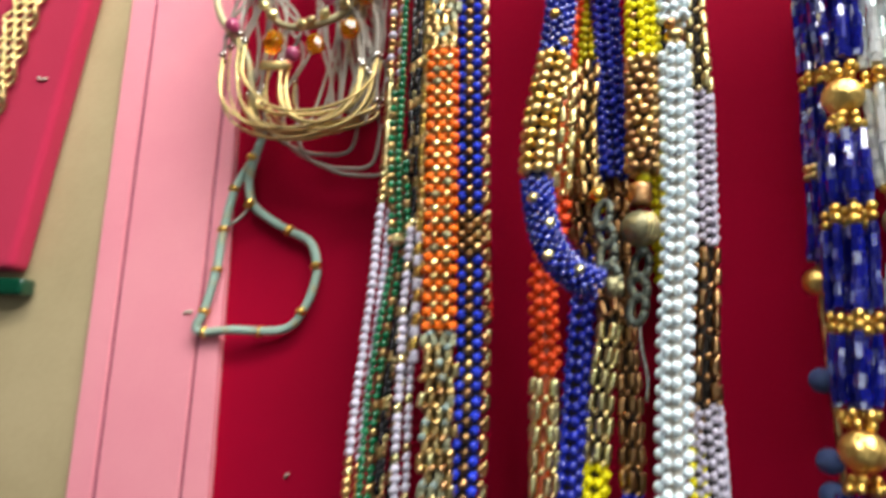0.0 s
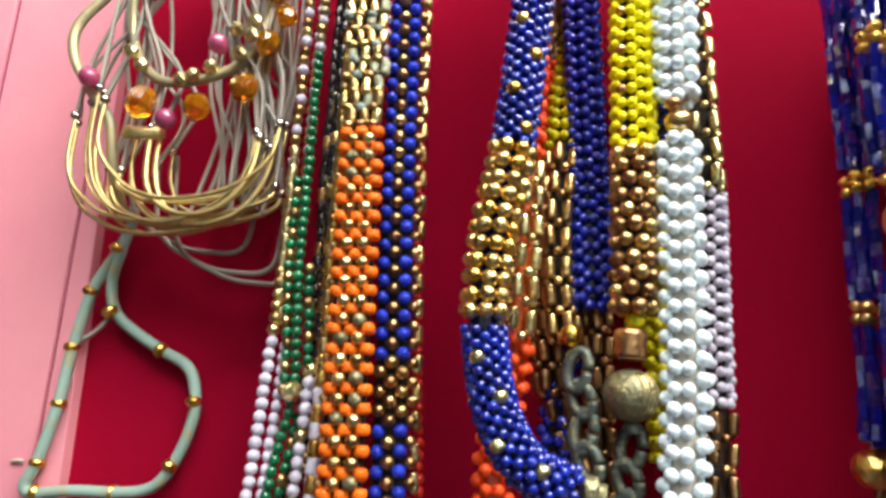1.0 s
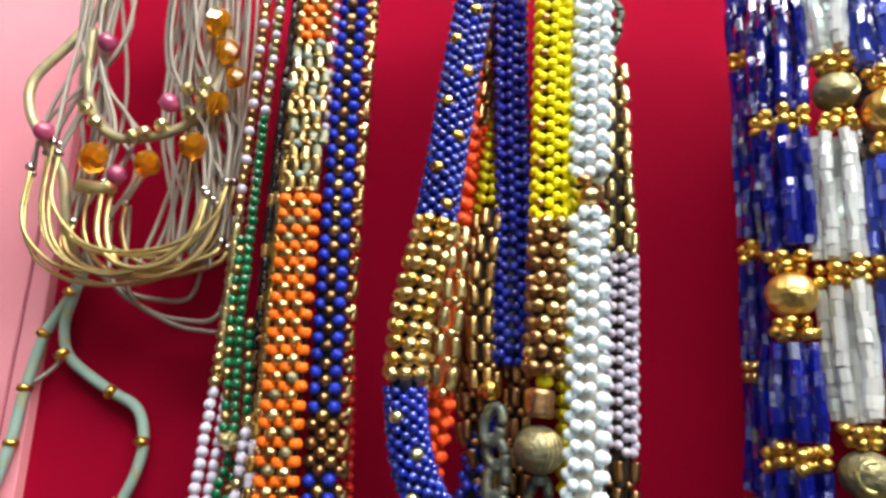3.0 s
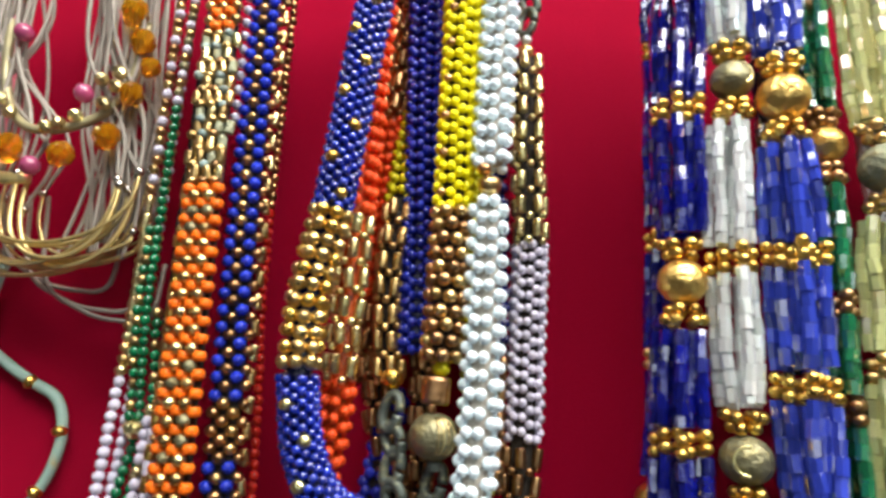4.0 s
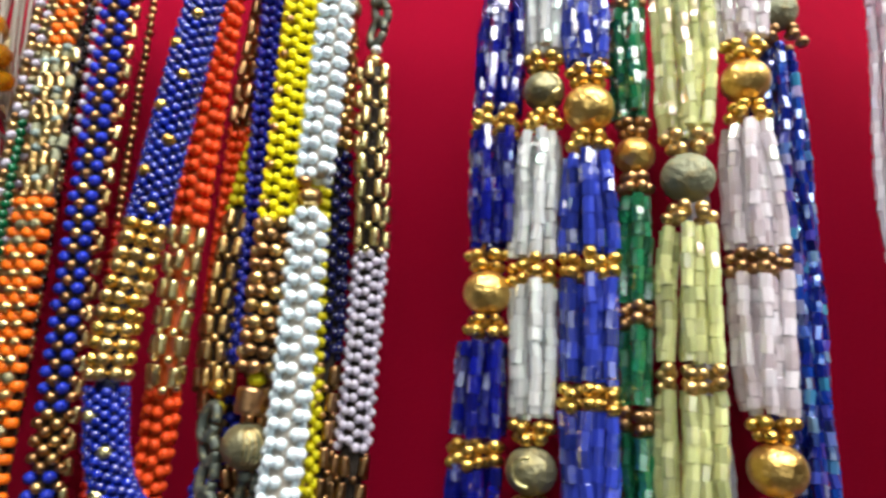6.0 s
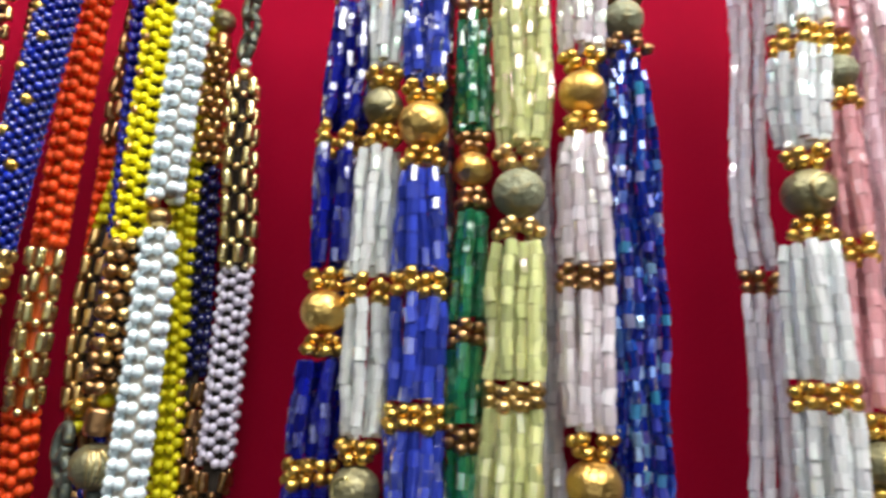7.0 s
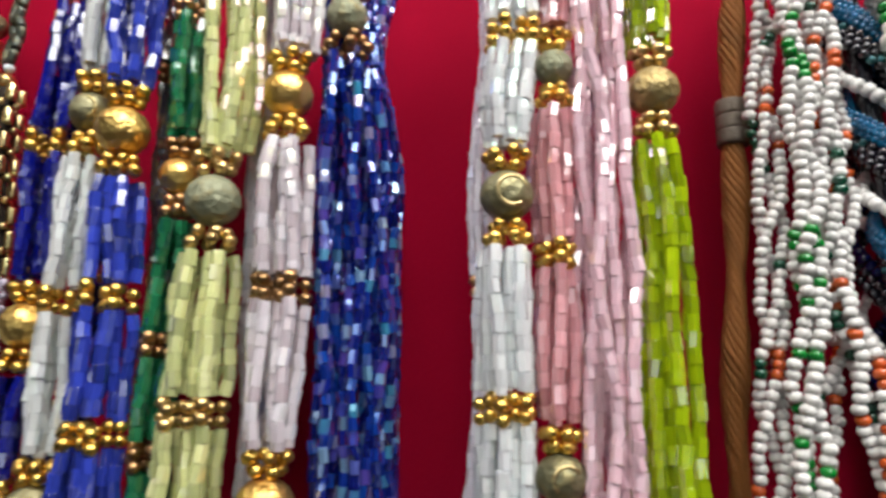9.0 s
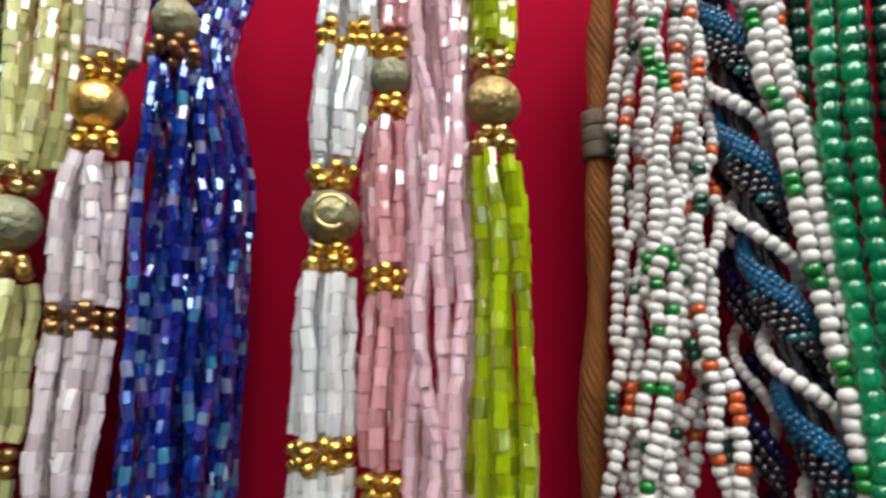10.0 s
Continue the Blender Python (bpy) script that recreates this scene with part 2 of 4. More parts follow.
def lathe(name, profile, sides, mat, smooth=True):
    """A closed turned shape about z; profile rows of radius, height."""
    verts, faces = [], []
    for r, z in profile:
        verts += [(r * math.cos(2 * math.pi * k / sides), r * math.sin(2 * math.pi * k / sides), z) for k in range(sides)]
    for i in range(len(profile) - 1):
        for k in range(sides):
            a, b = i * sides + k, i * sides + (k + 1) % sides
            faces.append((a, b, b + sides, a + sides))
    faces.append(tuple(reversed(range(sides))))
    faces.append(tuple(range((len(profile) - 1) * sides, len(profile) * sides)))
    me = bpy.data.meshes.new(name)
    me.from_pydata(verts, [], faces)
    me.materials.append(MATS[mat])
    if smooth:
        me.polygons.foreach_set("use_smooth", [len(f) == 4 for f in faces])
    me.update()
    return me


PROFILES = {
    "seed": ([(0.20, -0.37), (0.38, -0.36), (0.49, -0.17), (0.5, 0.0), (0.49, 0.17), (0.38, 0.36), (0.20, 0.37)], 10, True),
    "cut": ([(0.44, -0.5), (0.505, -0.475), (0.515, 0.0), (0.505, 0.475), (0.44, 0.5)], 6, False),
    "bugle": ([(0.30, -0.5), (0.46, -0.46), (0.5, -0.36), (0.5, 0.36), (0.46, 0.46), (0.30, 0.5)], 8, True),
    "round": ([(0.17, -0.47), (0.32, -0.38), (0.45, -0.21), (0.5, 0.0), (0.45, 0.21), (0.32, 0.38), (0.17, 0.47)], 10, True),
    "seed_round": ([(0.13, -0.40), (0.26, -0.46), (0.40, -0.36), (0.48, -0.17), (0.5, 0.0), (0.48, 0.17), (0.40, 0.36), (0.26, 0.46), (0.13, 0.40)], 12, True),
    "ball": ([(0.5 * math.cos(math.pi * (i / 14 - 0.5)) + 0.004, 0.5 * math.sin(math.pi * (i / 14 - 0.5))) for i in range(15)], 24, True),
    "facet": ([(0.20, -0.5), (0.48, -0.2), (0.5, 0.12), (0.34, 0.38), (0.16, 0.5)], 7, False),
    "barrel": ([(0.40, -0.5), (0.47, -0.46), (0.5, -0.3), (0.48, 0.0), (0.5, 0.3), (0.47, 0.46), (0.40, 0.5)], 18, True),
}
SHAPES = {}


def shape(kind, mat):
    if (kind, mat) not in SHAPES:
        profile, sides, smooth = PROFILES[kind]
        SHAPES[kind, mat] = lathe(kind + "_" + mat, profile, sides, mat, smooth)
    return SHAPES[kind, mat]


PART_LABELS = {
    ("ball", "gold_ball"): "engraved bright gold ball",
    ("ball", "tarnish"): "tarnished dark grey metal ball",
    ("ball", "sage_ball"): "dull grey green brushed ball",
    ("ball", "dull_gold_ball"): "dull antique gold ball",
    ("ball", "stone_blue"): "matte blue stone bead",
    ("facet", "amber"): "translucent faceted amber bead",
    ("round", "ruby"): "rounded ruby pink bead",
    ("barrel", "copper"): "worn copper end cap",
    ("barrel", "wrap_thread"): "grey brown thread wrap",
    ("round", "silver"): "small silver bead",
}


class Thing:
    """One hanging necklace: an Empty at its lower end with its beads as parts; beads out of view are joined."""

    def __init__(self, name, foot, label, category="necklace", group="", hang=None):
        self.top = tagged(new(name), label, category, group)
        self.foot = at(*foot)
        self.top.location = self.foot
        self.count = {}
        self.hidden = {}
        if hang:
            self.mesh("hanging_thread", wire("hanging_thread", [hang, (hang[0], (hang[1] - 4) / 2, 92), (hang[0], -6.4, 127)], 0.8, "thread", step=8, sides=5))

    def put(self, part_name, kind, mat, place, axis, size, length=None, front=True, turn=None):
        """A bead at place (mm), its hole along axis; size across and length in mm."""
        length = size if length is None else length
        q = Vector(axis).to_track_quat("Z", "Y")
        spin = random.random() * 6.28 if turn is None else turn
        m = Matrix.LocRotScale(at(*place) - self.foot, q, (size * 0.001, size * 0.001, length * 0.001)) @ Matrix.Rotation(spin, 4, "Z")
        n = self.count.get(part_name, 0)
        if front and n < 300 and place[2] < 54 and (place[2] > -60 or place[0] < 26):
            ob = new(part_name, shape(kind, mat))
            ob.parent = self.top
            ob.matrix_basis = m
            self.count[part_name] = n + 1
            return tagged(ob, PART_LABELS.get((kind, mat), ""))
        else:
            self.hidden.setdefault(mat, []).append((shape(kind, mat), m))

    def mesh(self, part_name, me, label="", under=None):
        me.transform((under.matrix_basis.inverted() if under else Matrix()) @ Matrix.Translation(-self.foot))
        ob = new(part_name, me)
        ob.parent = under or self.top
        return tagged(ob, label)

    def done(self):
        for mat, rows in self.hidden.items():
            verts, faces, smooth, start = [], [], [], 0
            for me, m in rows:
                co = np.empty(len(me.vertices) * 3)
                me.vertices.foreach_get("co", co)
                verts.append(co.reshape(-1, 3) @ np.array(m.to_3x3()).T + np.array(m.translation))
                faces += [tuple(v + start for v in p.vertices) for p in me.polygons]
                smooth += [p.use_smooth for p in me.polygons]
                start += len(me.vertices)
            me = bpy.data.meshes.new("bead_filling")
            me.from_pydata(np.concatenate(verts).tolist(), [], faces)
            me.materials.append(MATS[mat])
            me.polygons.foreach_set("use_smooth", smooth)
            ob = new("bead_filling", me)
            ob.parent = self.top
            tagged(ob, kind="stuff")
        return self.top


def smooth_path(points, step):
    """Even steps of about step mm along a smooth curve through points (mm)."""
    pts = [Vector(p) for p in points]
    pts = [2 * pts[0] - pts[1]] + pts + [2 * pts[-1] - pts[-2]]
    fine = []
    for a, b, c, d in zip(pts, pts[1:], pts[2:], pts[3:]):
        for k in range(24):
            t = k / 24
            fine.append(0.5 * ((2 * b) + (c - a) * t + (2 * a - 5 * b + 4 * c - d) * t * t + (3 * b - a - 3 * c + d) * t ** 3))
    fine.append(pts[-2])
    out, left = [fine[0]], step
    for a, b in zip(fine, fine[1:]):
        gap = (b - a).length
        while gap >= left > 0:
            a = a + (b - a) * (left / gap)
            out.append(a)
            gap = (b - a).length
            left = step
        left -= gap
    return out


def tangents(path):
    return [(path[min(i + 1, len(path) - 1)] - path[max(i - 1, 0)]).normalized() for i in range(len(path))]


def sides_of(t):
    toward = Vector((0, -1, 0))
    n1 = (toward - t * toward.dot(t)).normalized()
    return n1, t.cross(n1)


def wire(name, points, thick, mat, step=1.2, sides=8, squash=1.0):
    """A round cord or wire along points (mm), as one mesh in metres."""
    path = smooth_path(points, step)
    verts, faces = [], []
    for p, t in zip(path, tangents(path)):
        n1, n2 = sides_of(t)
        verts += [at(*(p + thick / 2 * (n1 * math.cos(a) * squash + n2 * math.sin(a)))) for a in (2 * math.pi * k / sides for k in range(sides))]
    for i in range(len(path) - 1):
        for k in range(sides):
            a, b = i * sides + k, i * sides + (k + 1) % sides
            faces.append((a, b, b + sides, a + sides))
    faces.append(tuple(reversed(range(sides))))
    faces.append(tuple(range((len(path) - 1) * sides, len(path) * sides)))
    me = bpy.data.meshes.new(name)
    me.from_pydata(verts, [], faces)
    me.materials.append(MATS[mat])
    me.polygons.foreach_set("use_smooth", [len(f) == 4 for f in faces])
    return me


def block(name, x0, x1, y0, y1, z0, z1, mat, round_mm=0.0):
    bm = bmesh.new()
    bmesh.ops.create_cube(bm, size=1)
    for v in bm.verts:
        v.co = at(x0 + (v.co.x + 0.5) * (x1 - x0), y0 + (v.co.y + 0.5) * (y1 - y0), z0 + (v.co.z + 0.5) * (z1 - z0))
    if round_mm:
        bmesh.ops.bevel(bm, geom=bm.edges[:], offset=round_mm * 0.001, segments=3, affect="EDGES", profile=0.5)
    me = bpy.data.meshes.new(name)
    bm.to_mesh(me)
    bm.free()
    me.materials.append(MATS[mat])
    return me


# ---- kinds of strand ----
def tube(name, points, segments, label, bead=2.4, radius=2.2, columns=6, group="woven bead tubes", core="gap_shade_core", ends=None):
    """A tube woven of beads. segments from the top: (lowest z, style, colour, dots colour)."""
    th = Thing(name, points[-1], label, "necklace", group, points[0] if points[0][2] > 60 else None)
    # thick core, not a real thread; dark ones put shade into the bead gaps
    th.mesh("thread", wire("thread", points, radius * 2 - bead * 0.7, core, step=3.0, squash=0.5))
    path = smooth_path(points, 0.25)
    tang = tangents(path)
    i, ring = 0, 0
    half = columns // 2
    while i < len(path):
        p, t = path[i], tang[i]
        n1, n2 = sides_of(t)
        seg = next((s for s in segments if p.z > s[0]), segments[-1])
        style, colour = seg[1], seg[2]
        if style == "net":
            # pairs of beads side by side, staggered from row to row, with holes between
            half_pair = math.asin(min(0.9, bead * 0.97 / (2 * radius)))
            for j in range(columns // 2):
                for sign in (-1, 1):
                    a = 2 * math.pi * (2 * j + ring % 2) / columns + sign * half_pair + 0.45 * math.sin(ring * 0.045)
                    dotted = len(seg) > 3 and math.cos(a) > 0.7 and sign > 0 and ring % 6 == 2
                    lean = t + 0.16 * Vector((random.uniform(-1, 1), random.uniform(-1, 1), random.uniform(-1, 1)))
                    size = bead * random.uniform(0.95, 1.06)
                    th.put("bead", "round", seg[3] if dotted else colour, p + (n1 * math.cos(a) * 0.62 + n2 * math.sin(a)) * radius + t * random.uniform(-0.1, 0.1), lean, size, size * 1.02, math.cos(a) > 0.05)
            i += int(bead * 0.70 / 0.25 + 0.5)
        elif style == "seed":
            for k in range(half):
                a = 2 * math.pi * (k + 0.5 * (ring % 2)) / half + 0.15 * math.sin(ring * 0.07)
                way = n1 * math.cos(a) + n2 * math.sin(a)
                mat = colour
                off = (a - 0.5 * (-1) ** (ring // 6) + math.pi) % (2 * math.pi) - math.pi
                if len(seg) > 3 and ring % 6 == 3 and abs(off) < math.pi / half:
                    mat = seg[3]
                tilt = t + 0.18 * Vector((random.uniform(-1, 1), random.uniform(-1, 1), random.uniform(-1, 1)))
                size = bead * random.uniform(0.95, 1.05) * (1.0 if mat == colour else 1.4)
                th.put("bead", "seed_round", mat, p + way * radius + n2 * random.uniform(-0.08, 0.08), tilt, size, size * 0.9, math.cos(a) > 0.05)
            i += int(bead * 0.62 / 0.25 + 0.5)
        elif style == "stack":
            count = round(2 * math.pi * radius / 2.6)
            for k in range(count):
                a = 2 * math.pi * (k + 0.06 * ring + seg[3] * (ring % 2)) / count
                way = n1 * math.cos(a) + n2 * math.sin(a)
                size = 2.5 * random.uniform(0.95, 1.05)
                th.put("bead", "round", random.choice(colour), p + way * radius * 0.96 + t * random.uniform(-0.25, 0.25), t + 0.2 * Vector((random.uniform(-1, 1), random.uniform(-1, 1), 0)), size, size, math.cos(a) > -0.3)
            i += 10
        elif style == "bugle":
            n = 5
            for k in range(n):
                a = 2 * math.pi * (k + 0.08 * ring) / n + 0.1
                way = n1 * math.cos(a) + n2 * math.sin(a)
                up = 0.3 * random.uniform(-1, 1)
                lean = t + 0.10 * Vector((random.uniform(-1, 1), random.uniform(-1, 1), 0))
                th.put("bugle_bead", "bugle", colour, p + t * (1.8 + up) + way * radius, lean, 1.85, 3.5, math.cos(a) > -0.3)
                b = a + math.pi / n
                th.put("small_bead", "round", colour, p + t * (4.1 + up) + (n1 * math.cos(b) + n2 * math.sin(b)) * radius * 0.9, t, 1.55, None, math.cos(b) > -0.3)
            i += int(5.0 / 0.25)
        elif style == "none":
            i += 4
        ring += 1
    if ends:
        ends(th)
    return th.done()


def flat_band(name, points, rows, label, bead=2.3, group="flat woven bead bands", rear="gap_shade_core"):
    """A flat woven band. rows(z, i) gives (part, kind, colour, offsets across, size, length) lists for each row."""
    th = Thing(name, points[-1], label, "necklace", group, points[0] if points[0][2] > 60 else None)
    path = smooth_path(points, 0.25)
    tang = tangents(path)
    i, row = 0, 0
    while i < len(path):
        p, t = path[i], tang[i]
        n1, n2 = sides_of(t)
        pitch = 1.45
        for part_name, kind, mat, across, size, length, deep in rows(p.z, row):
            j = n2 * -across + n1 * (deep + random.uniform(-0.15, 0.15)) + t * random.uniform(-0.15, 0.15)
            th.put(part_name, kind, mat, p + j, t + 0.15 * Vector((random.uniform(-1, 1), random.uniform(-1, 1), 0)), size, length)
        i += int(pitch / 0.25 + 0.5)
        row += 1
    # flat dark strip added behind the beads, so gaps take its shade colour
    th.mesh("gap_filler", wire("gap_filler", [(x, y + 1.3, z) for x, y, z in points], 5.4, rear, step=3.0, squash=0.28))
    return th.done()


def string(th, points, size, colour, kind="seed", length=None, part_name="bead", spare=0.0, front=True, jitter=0.06):
    """Single beads threaded along points. colour may be a function of the height and the running number."""
    length = length or size * 0.78
    path = smooth_path(points, length + spare)
    length /= {"seed": 0.76, "round": 0.96, "seed_round": 0.92}.get(kind, 1.0)
    for i, (p, t) in enumerate(zip(path, tangents(path))):
        mat = colour(p.z, i) if callable(colour) else colour
        if mat is None:
            continue
        s = size * random.uniform(0.93, 1.07)
        off = Vector((random.uniform(-1, 1), random.uniform(-1, 1), 0)) * size * jitter
        th.put(part_name, kind, mat, p + off, t + 0.12 * Vector((random.uniform(-1, 1), random.uniform(-1, 1), 0)), s, length * random.uniform(0.98, 1.04), front)


def along(points, z):
    """The place on a hanging line of points at the height z."""
    for a, b in zip(points, points[1:]):
        if a[2] >= z >= b[2]:
            f = (a[2] - z) / max(1e-6, a[2] - b[2])
            return Vector([u + (v - u) * f for u, v in zip(a, b)])
    return Vector(points[0] if z > points[0][2] else points[-1])


def cut_bundle(name, points, width, strands, colour, label, balls=(), bands=(), depth=None, size=1.95, length=2.45, gold="gold", fan=0.0, wobble=0.5, skew=0.0, past=False, lean=0.10, group="multi-strand cut bead necklaces"):
    """Several strings of cut glass hanging together, gathered at large balls; bands are rows of small round metal beads.
    balls: (z, across, colour, mark)."""
    th = Thing(name, points[-1], label, "necklace", group, points[0] if points[0][2] > 60 else None)
    depth = depth or width * 0.55
    top, low = points[0][2], points[-1][2]
    seedling = random.random() * 50
    slots = []
    front_n = max(2, min(strands - 1, round(width * 0.92 / (size * 1.10))))
    rear_n = front_n + 1
    for k in range(max(strands, front_n + rear_n)):
        if k < front_n:
            u = -1 + 2 * (k + 0.5) / front_n
            v = -math.sqrt(max(0.0, 1 - u * u)) * 0.5 + 0.16 * (-1) ** k
        elif k < front_n + rear_n:
            u = -0.92 + 1.84 * (k - front_n) / front_n
            v = 0.26 + 0.1 * (k % 2)
        else:
            u = random.uniform(-1, 1)
            v = random.uniform(0.0, 0.95)
        slots.append((u, v))
    blocked = []
    for z, across, mat, mark in balls:
        blocked.append((z + across * 0.5 + 4.4, z - across * 0.5 - 4.0))
    for k, (u, v) in enumerate(slots):

        def spot(z):
            c = along(points, z)
            pinch = 1.0
            for bz, across, mat, mark in balls:
                d = abs(z - bz) - across * 0.5
                pinch = min(pinch, 0.74 + 0.26 * min(1.0, max(0.0, d / 11.0)))
            spread = 1.0 + fan * max(0.0, (top - z) / (top - low))
            w = wobble * 2.0 * noise.noise(Vector((seedling + k * 7.3, z * 0.05, 0))) + 0.35 * noise.noise(Vector((seedling + k * 3.9, z * 0.22, 4.0)))
            return Vector((c.x + (u * width * 0.5 * 0.88) * pinch * spread + w, c.y + v * depth * pinch + u * skew + 0.8 * w, z))

        z = top - random.random() * 2
        while z > low:
            stop = None if past and k >= front_n else next((b for b in blocked if b[0] >= z >= b[1]), None)
            if stop:
                z = stop[1] - 0.1
                continue
            band = next((b for b in bands if b[0] + 2.2 >= z - 0.8 >= b[0] - 2.2), None)
            if band:
                zb = band[0] + 2.0 + 0.5 * math.sin(k * 2.1 + band[0])
                for r in range(band[1]):
                    p = spot(zb - 1.0 - r * 2.0)
                    th.put("metal_bead", "round", band[2], p + Vector((0, -0.35, 0)), (random.uniform(-0.2, 0.2), 0, 1), 2.15 * random.uniform(0.92, 1.08), 2.0, v < 0.2)
                z = zb - band[1] * 2.0 - 0.1
                continue
            ln = length * random.uniform(0.86, 1.14)
            nxt = max([b[0] for b in blocked if b[0] < z and not (past and k >= front_n)] + [b[0] + 2.4 for b in bands if b[0] + 2.2 < z] + [low])
            if z - ln < nxt:
                ln = max(1.2, z - nxt)
            p, q = spot(z), spot(z - ln)
            tilt = lean * ln * Vector((random.uniform(-1, 1), random.uniform(-1, 1), 0))
            slip = 0.10 * Vector((random.uniform(-1, 1), random.uniform(-1, 1), 0))
            th.put("cut_bead", "cut", colour, (p + q) / 2 + slip, p - q + tilt, size * random.uniform(0.94, 1.06), (p - q).length * 1.02, v < 0.22)
            z -= ln
    for z, across, mat, mark in balls:
        c = along(points, z) + Vector((0, -depth * 0.12 - 2.0 * past, 0))
        ball = th.put("ball", "ball", mat, c, (0.15, 0.1, 1), across, across * 0.95)
        for sign, rows in ((1, 2), (-1, 2)):
            for r in range(rows):
                n = 6 if r else 5
                rad = width * (0.24 + 0.10 * r)
                for k in range(n):
                    a = 2 * math.pi * (k + 0.5 * r) / n + 0.4
                    zz = z + sign * (across * 0.5 + 0.7 + 1.75 * r) + random.uniform(-0.3, 0.3)
                    th.put("metal_bead", "round", gold, (c.x + rad * math.cos(a), c.y + rad * 0.7 * math.sin(a), zz), (0, 0, 1), 2.2 * random.uniform(0.9, 1.08), 2.05, math.sin(a) < 0.4)
        if mark:
            turn, a0, a1 = mark
            arc = []
            for i in range(9):
                a = a0 + (a1 - a0) * i / 8
                dx, dz = 0.27 * across * math.cos(a) + turn * across, 0.27 * across * math.sin(a)
                dy = -math.sqrt(max(0.01, (across * 0.5) ** 2 - dx * dx - (dz / 0.95) ** 2))
                arc.append((c.x + dx, c.y + dy - 0.04, c.z + dz))
            th.mesh("crescent", wire("crescent", arc, 0.085 * across, "pale_gold", step=0.5, sides=6), "bright gold crescent inlay", ball)
    return th.done()


# ---- the setting ----
def structure(name, me, label):
    return tagged(new(name, me), label, kind="structure")


def felt_sheet():
    """The red cloth, with slow waves."""
    nx, nz = 90, 70
    verts, faces = [], []
    for j in range(nz + 1):
        for i in range(nx + 1):
            x, z = -400 + 900 * i / nx, -330 + 680 * j / nz
            y = 20.5 + 0.8 * noise.noise(Vector((x * 0.012, z * 0.006, 3)))
            verts.append(at(x, y, z))
    for j in range(nz):
        for i in range(nx):
            a = j * (nx + 1) + i
            faces.append((a, a + 1, a + nx + 2, a + nx + 1))
    me = bpy.data.meshes.new("red_cloth")
    me.from_pydata(verts, [], faces)
    me.materials.append(MATS["red_felt"])
    me.polygons.foreach_set("use_smooth", [True] * len(faces))
    return me


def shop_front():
    """Unseen wall across the shop; five tall narrow openings added for the glint lamps."""
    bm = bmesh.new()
    edges = [-1300] + [e for x in GLINT_GAPS for e in (x * 1000 - 40, x * 1000 + 40)] + [1300]
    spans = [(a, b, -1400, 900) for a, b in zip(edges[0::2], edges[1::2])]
    spans += [(x * 1000 - 40, x * 1000 + 40, lo, hi) for x in GLINT_GAPS for lo, hi in ((-1400, -705), (805, 900))]
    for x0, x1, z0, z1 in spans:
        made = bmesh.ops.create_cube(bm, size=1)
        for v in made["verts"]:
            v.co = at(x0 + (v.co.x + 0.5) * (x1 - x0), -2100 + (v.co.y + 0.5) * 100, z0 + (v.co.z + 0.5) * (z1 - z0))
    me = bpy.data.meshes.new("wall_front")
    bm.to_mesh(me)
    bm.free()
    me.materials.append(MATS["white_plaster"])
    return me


structure("backdrop_cloth", felt_sheet(), "red felt cloth stretched over the display board")
structure("display_board", block("display_board", -620, 700, 23, 42, -340, 360, "cream_board"), "cream painted board behind the cloth")
structure("wall_back", block("wall_back", -1300, 1300, 60, 160, -1400, 900, "white_plaster"), "dim beige plaster wall behind the display")
structure("wall_front", shop_front(), "dim beige plaster wall across the shop with five tall openings added for glint lamps")
structure("wall_left", block("wall_left", -1400, -1300, -2100, 160, -1400, 900, "white_plaster"), "dim beige plaster side wall")
structure("wall_right", block("wall_right", 1300, 1400, -2100, 160, -1400, 900, "white_plaster"), "dim beige plaster side wall")
structure("ceiling", block("ceiling", -1400, 1400, -2100, 160, 900, 1000, "white_plaster"), "dim beige ceiling")
structure("floor", block("floor", -1400, 1400, -2100, 160, -1500, -1400, "floor_tile"), "grey tiled floor")
structure("hanging_rail", wire("hanging_rail", [(-240, -4, 126), (0, -4, 126), (240, -4, 126)], 5, "brass", step=20, sides=12), "slim brass rail from which the necklaces hang")


def slanted(name, left, right, y0, y1, z0, z1, mat, bevel=0.8):
    """A strip whose left and right edges run from (x at the top) to (x at the bottom)."""
    bm = bmesh.new()
    bmesh.ops.create_cube(bm, size=1)
    for v in bm.verts:
        f = v.co.z + 0.5
        z = z0 + f * (z1 - z0)
        xs = (left, right)[v.co.x > 0]
        x = xs[1] + (xs[0] - xs[1]) * f
        v.co = at(x, (y0, y1)[v.co.y > 0], z)
    bmesh.ops.bevel(bm, geom=bm.edges[:], offset=bevel * 0.001, segments=3, affect="EDGES", profile=0.5)
    me = bpy.data.meshes.new(name)
    bm.to_mesh(me)
    bm.free()
    me.materials.append(MATS[mat])
    return me


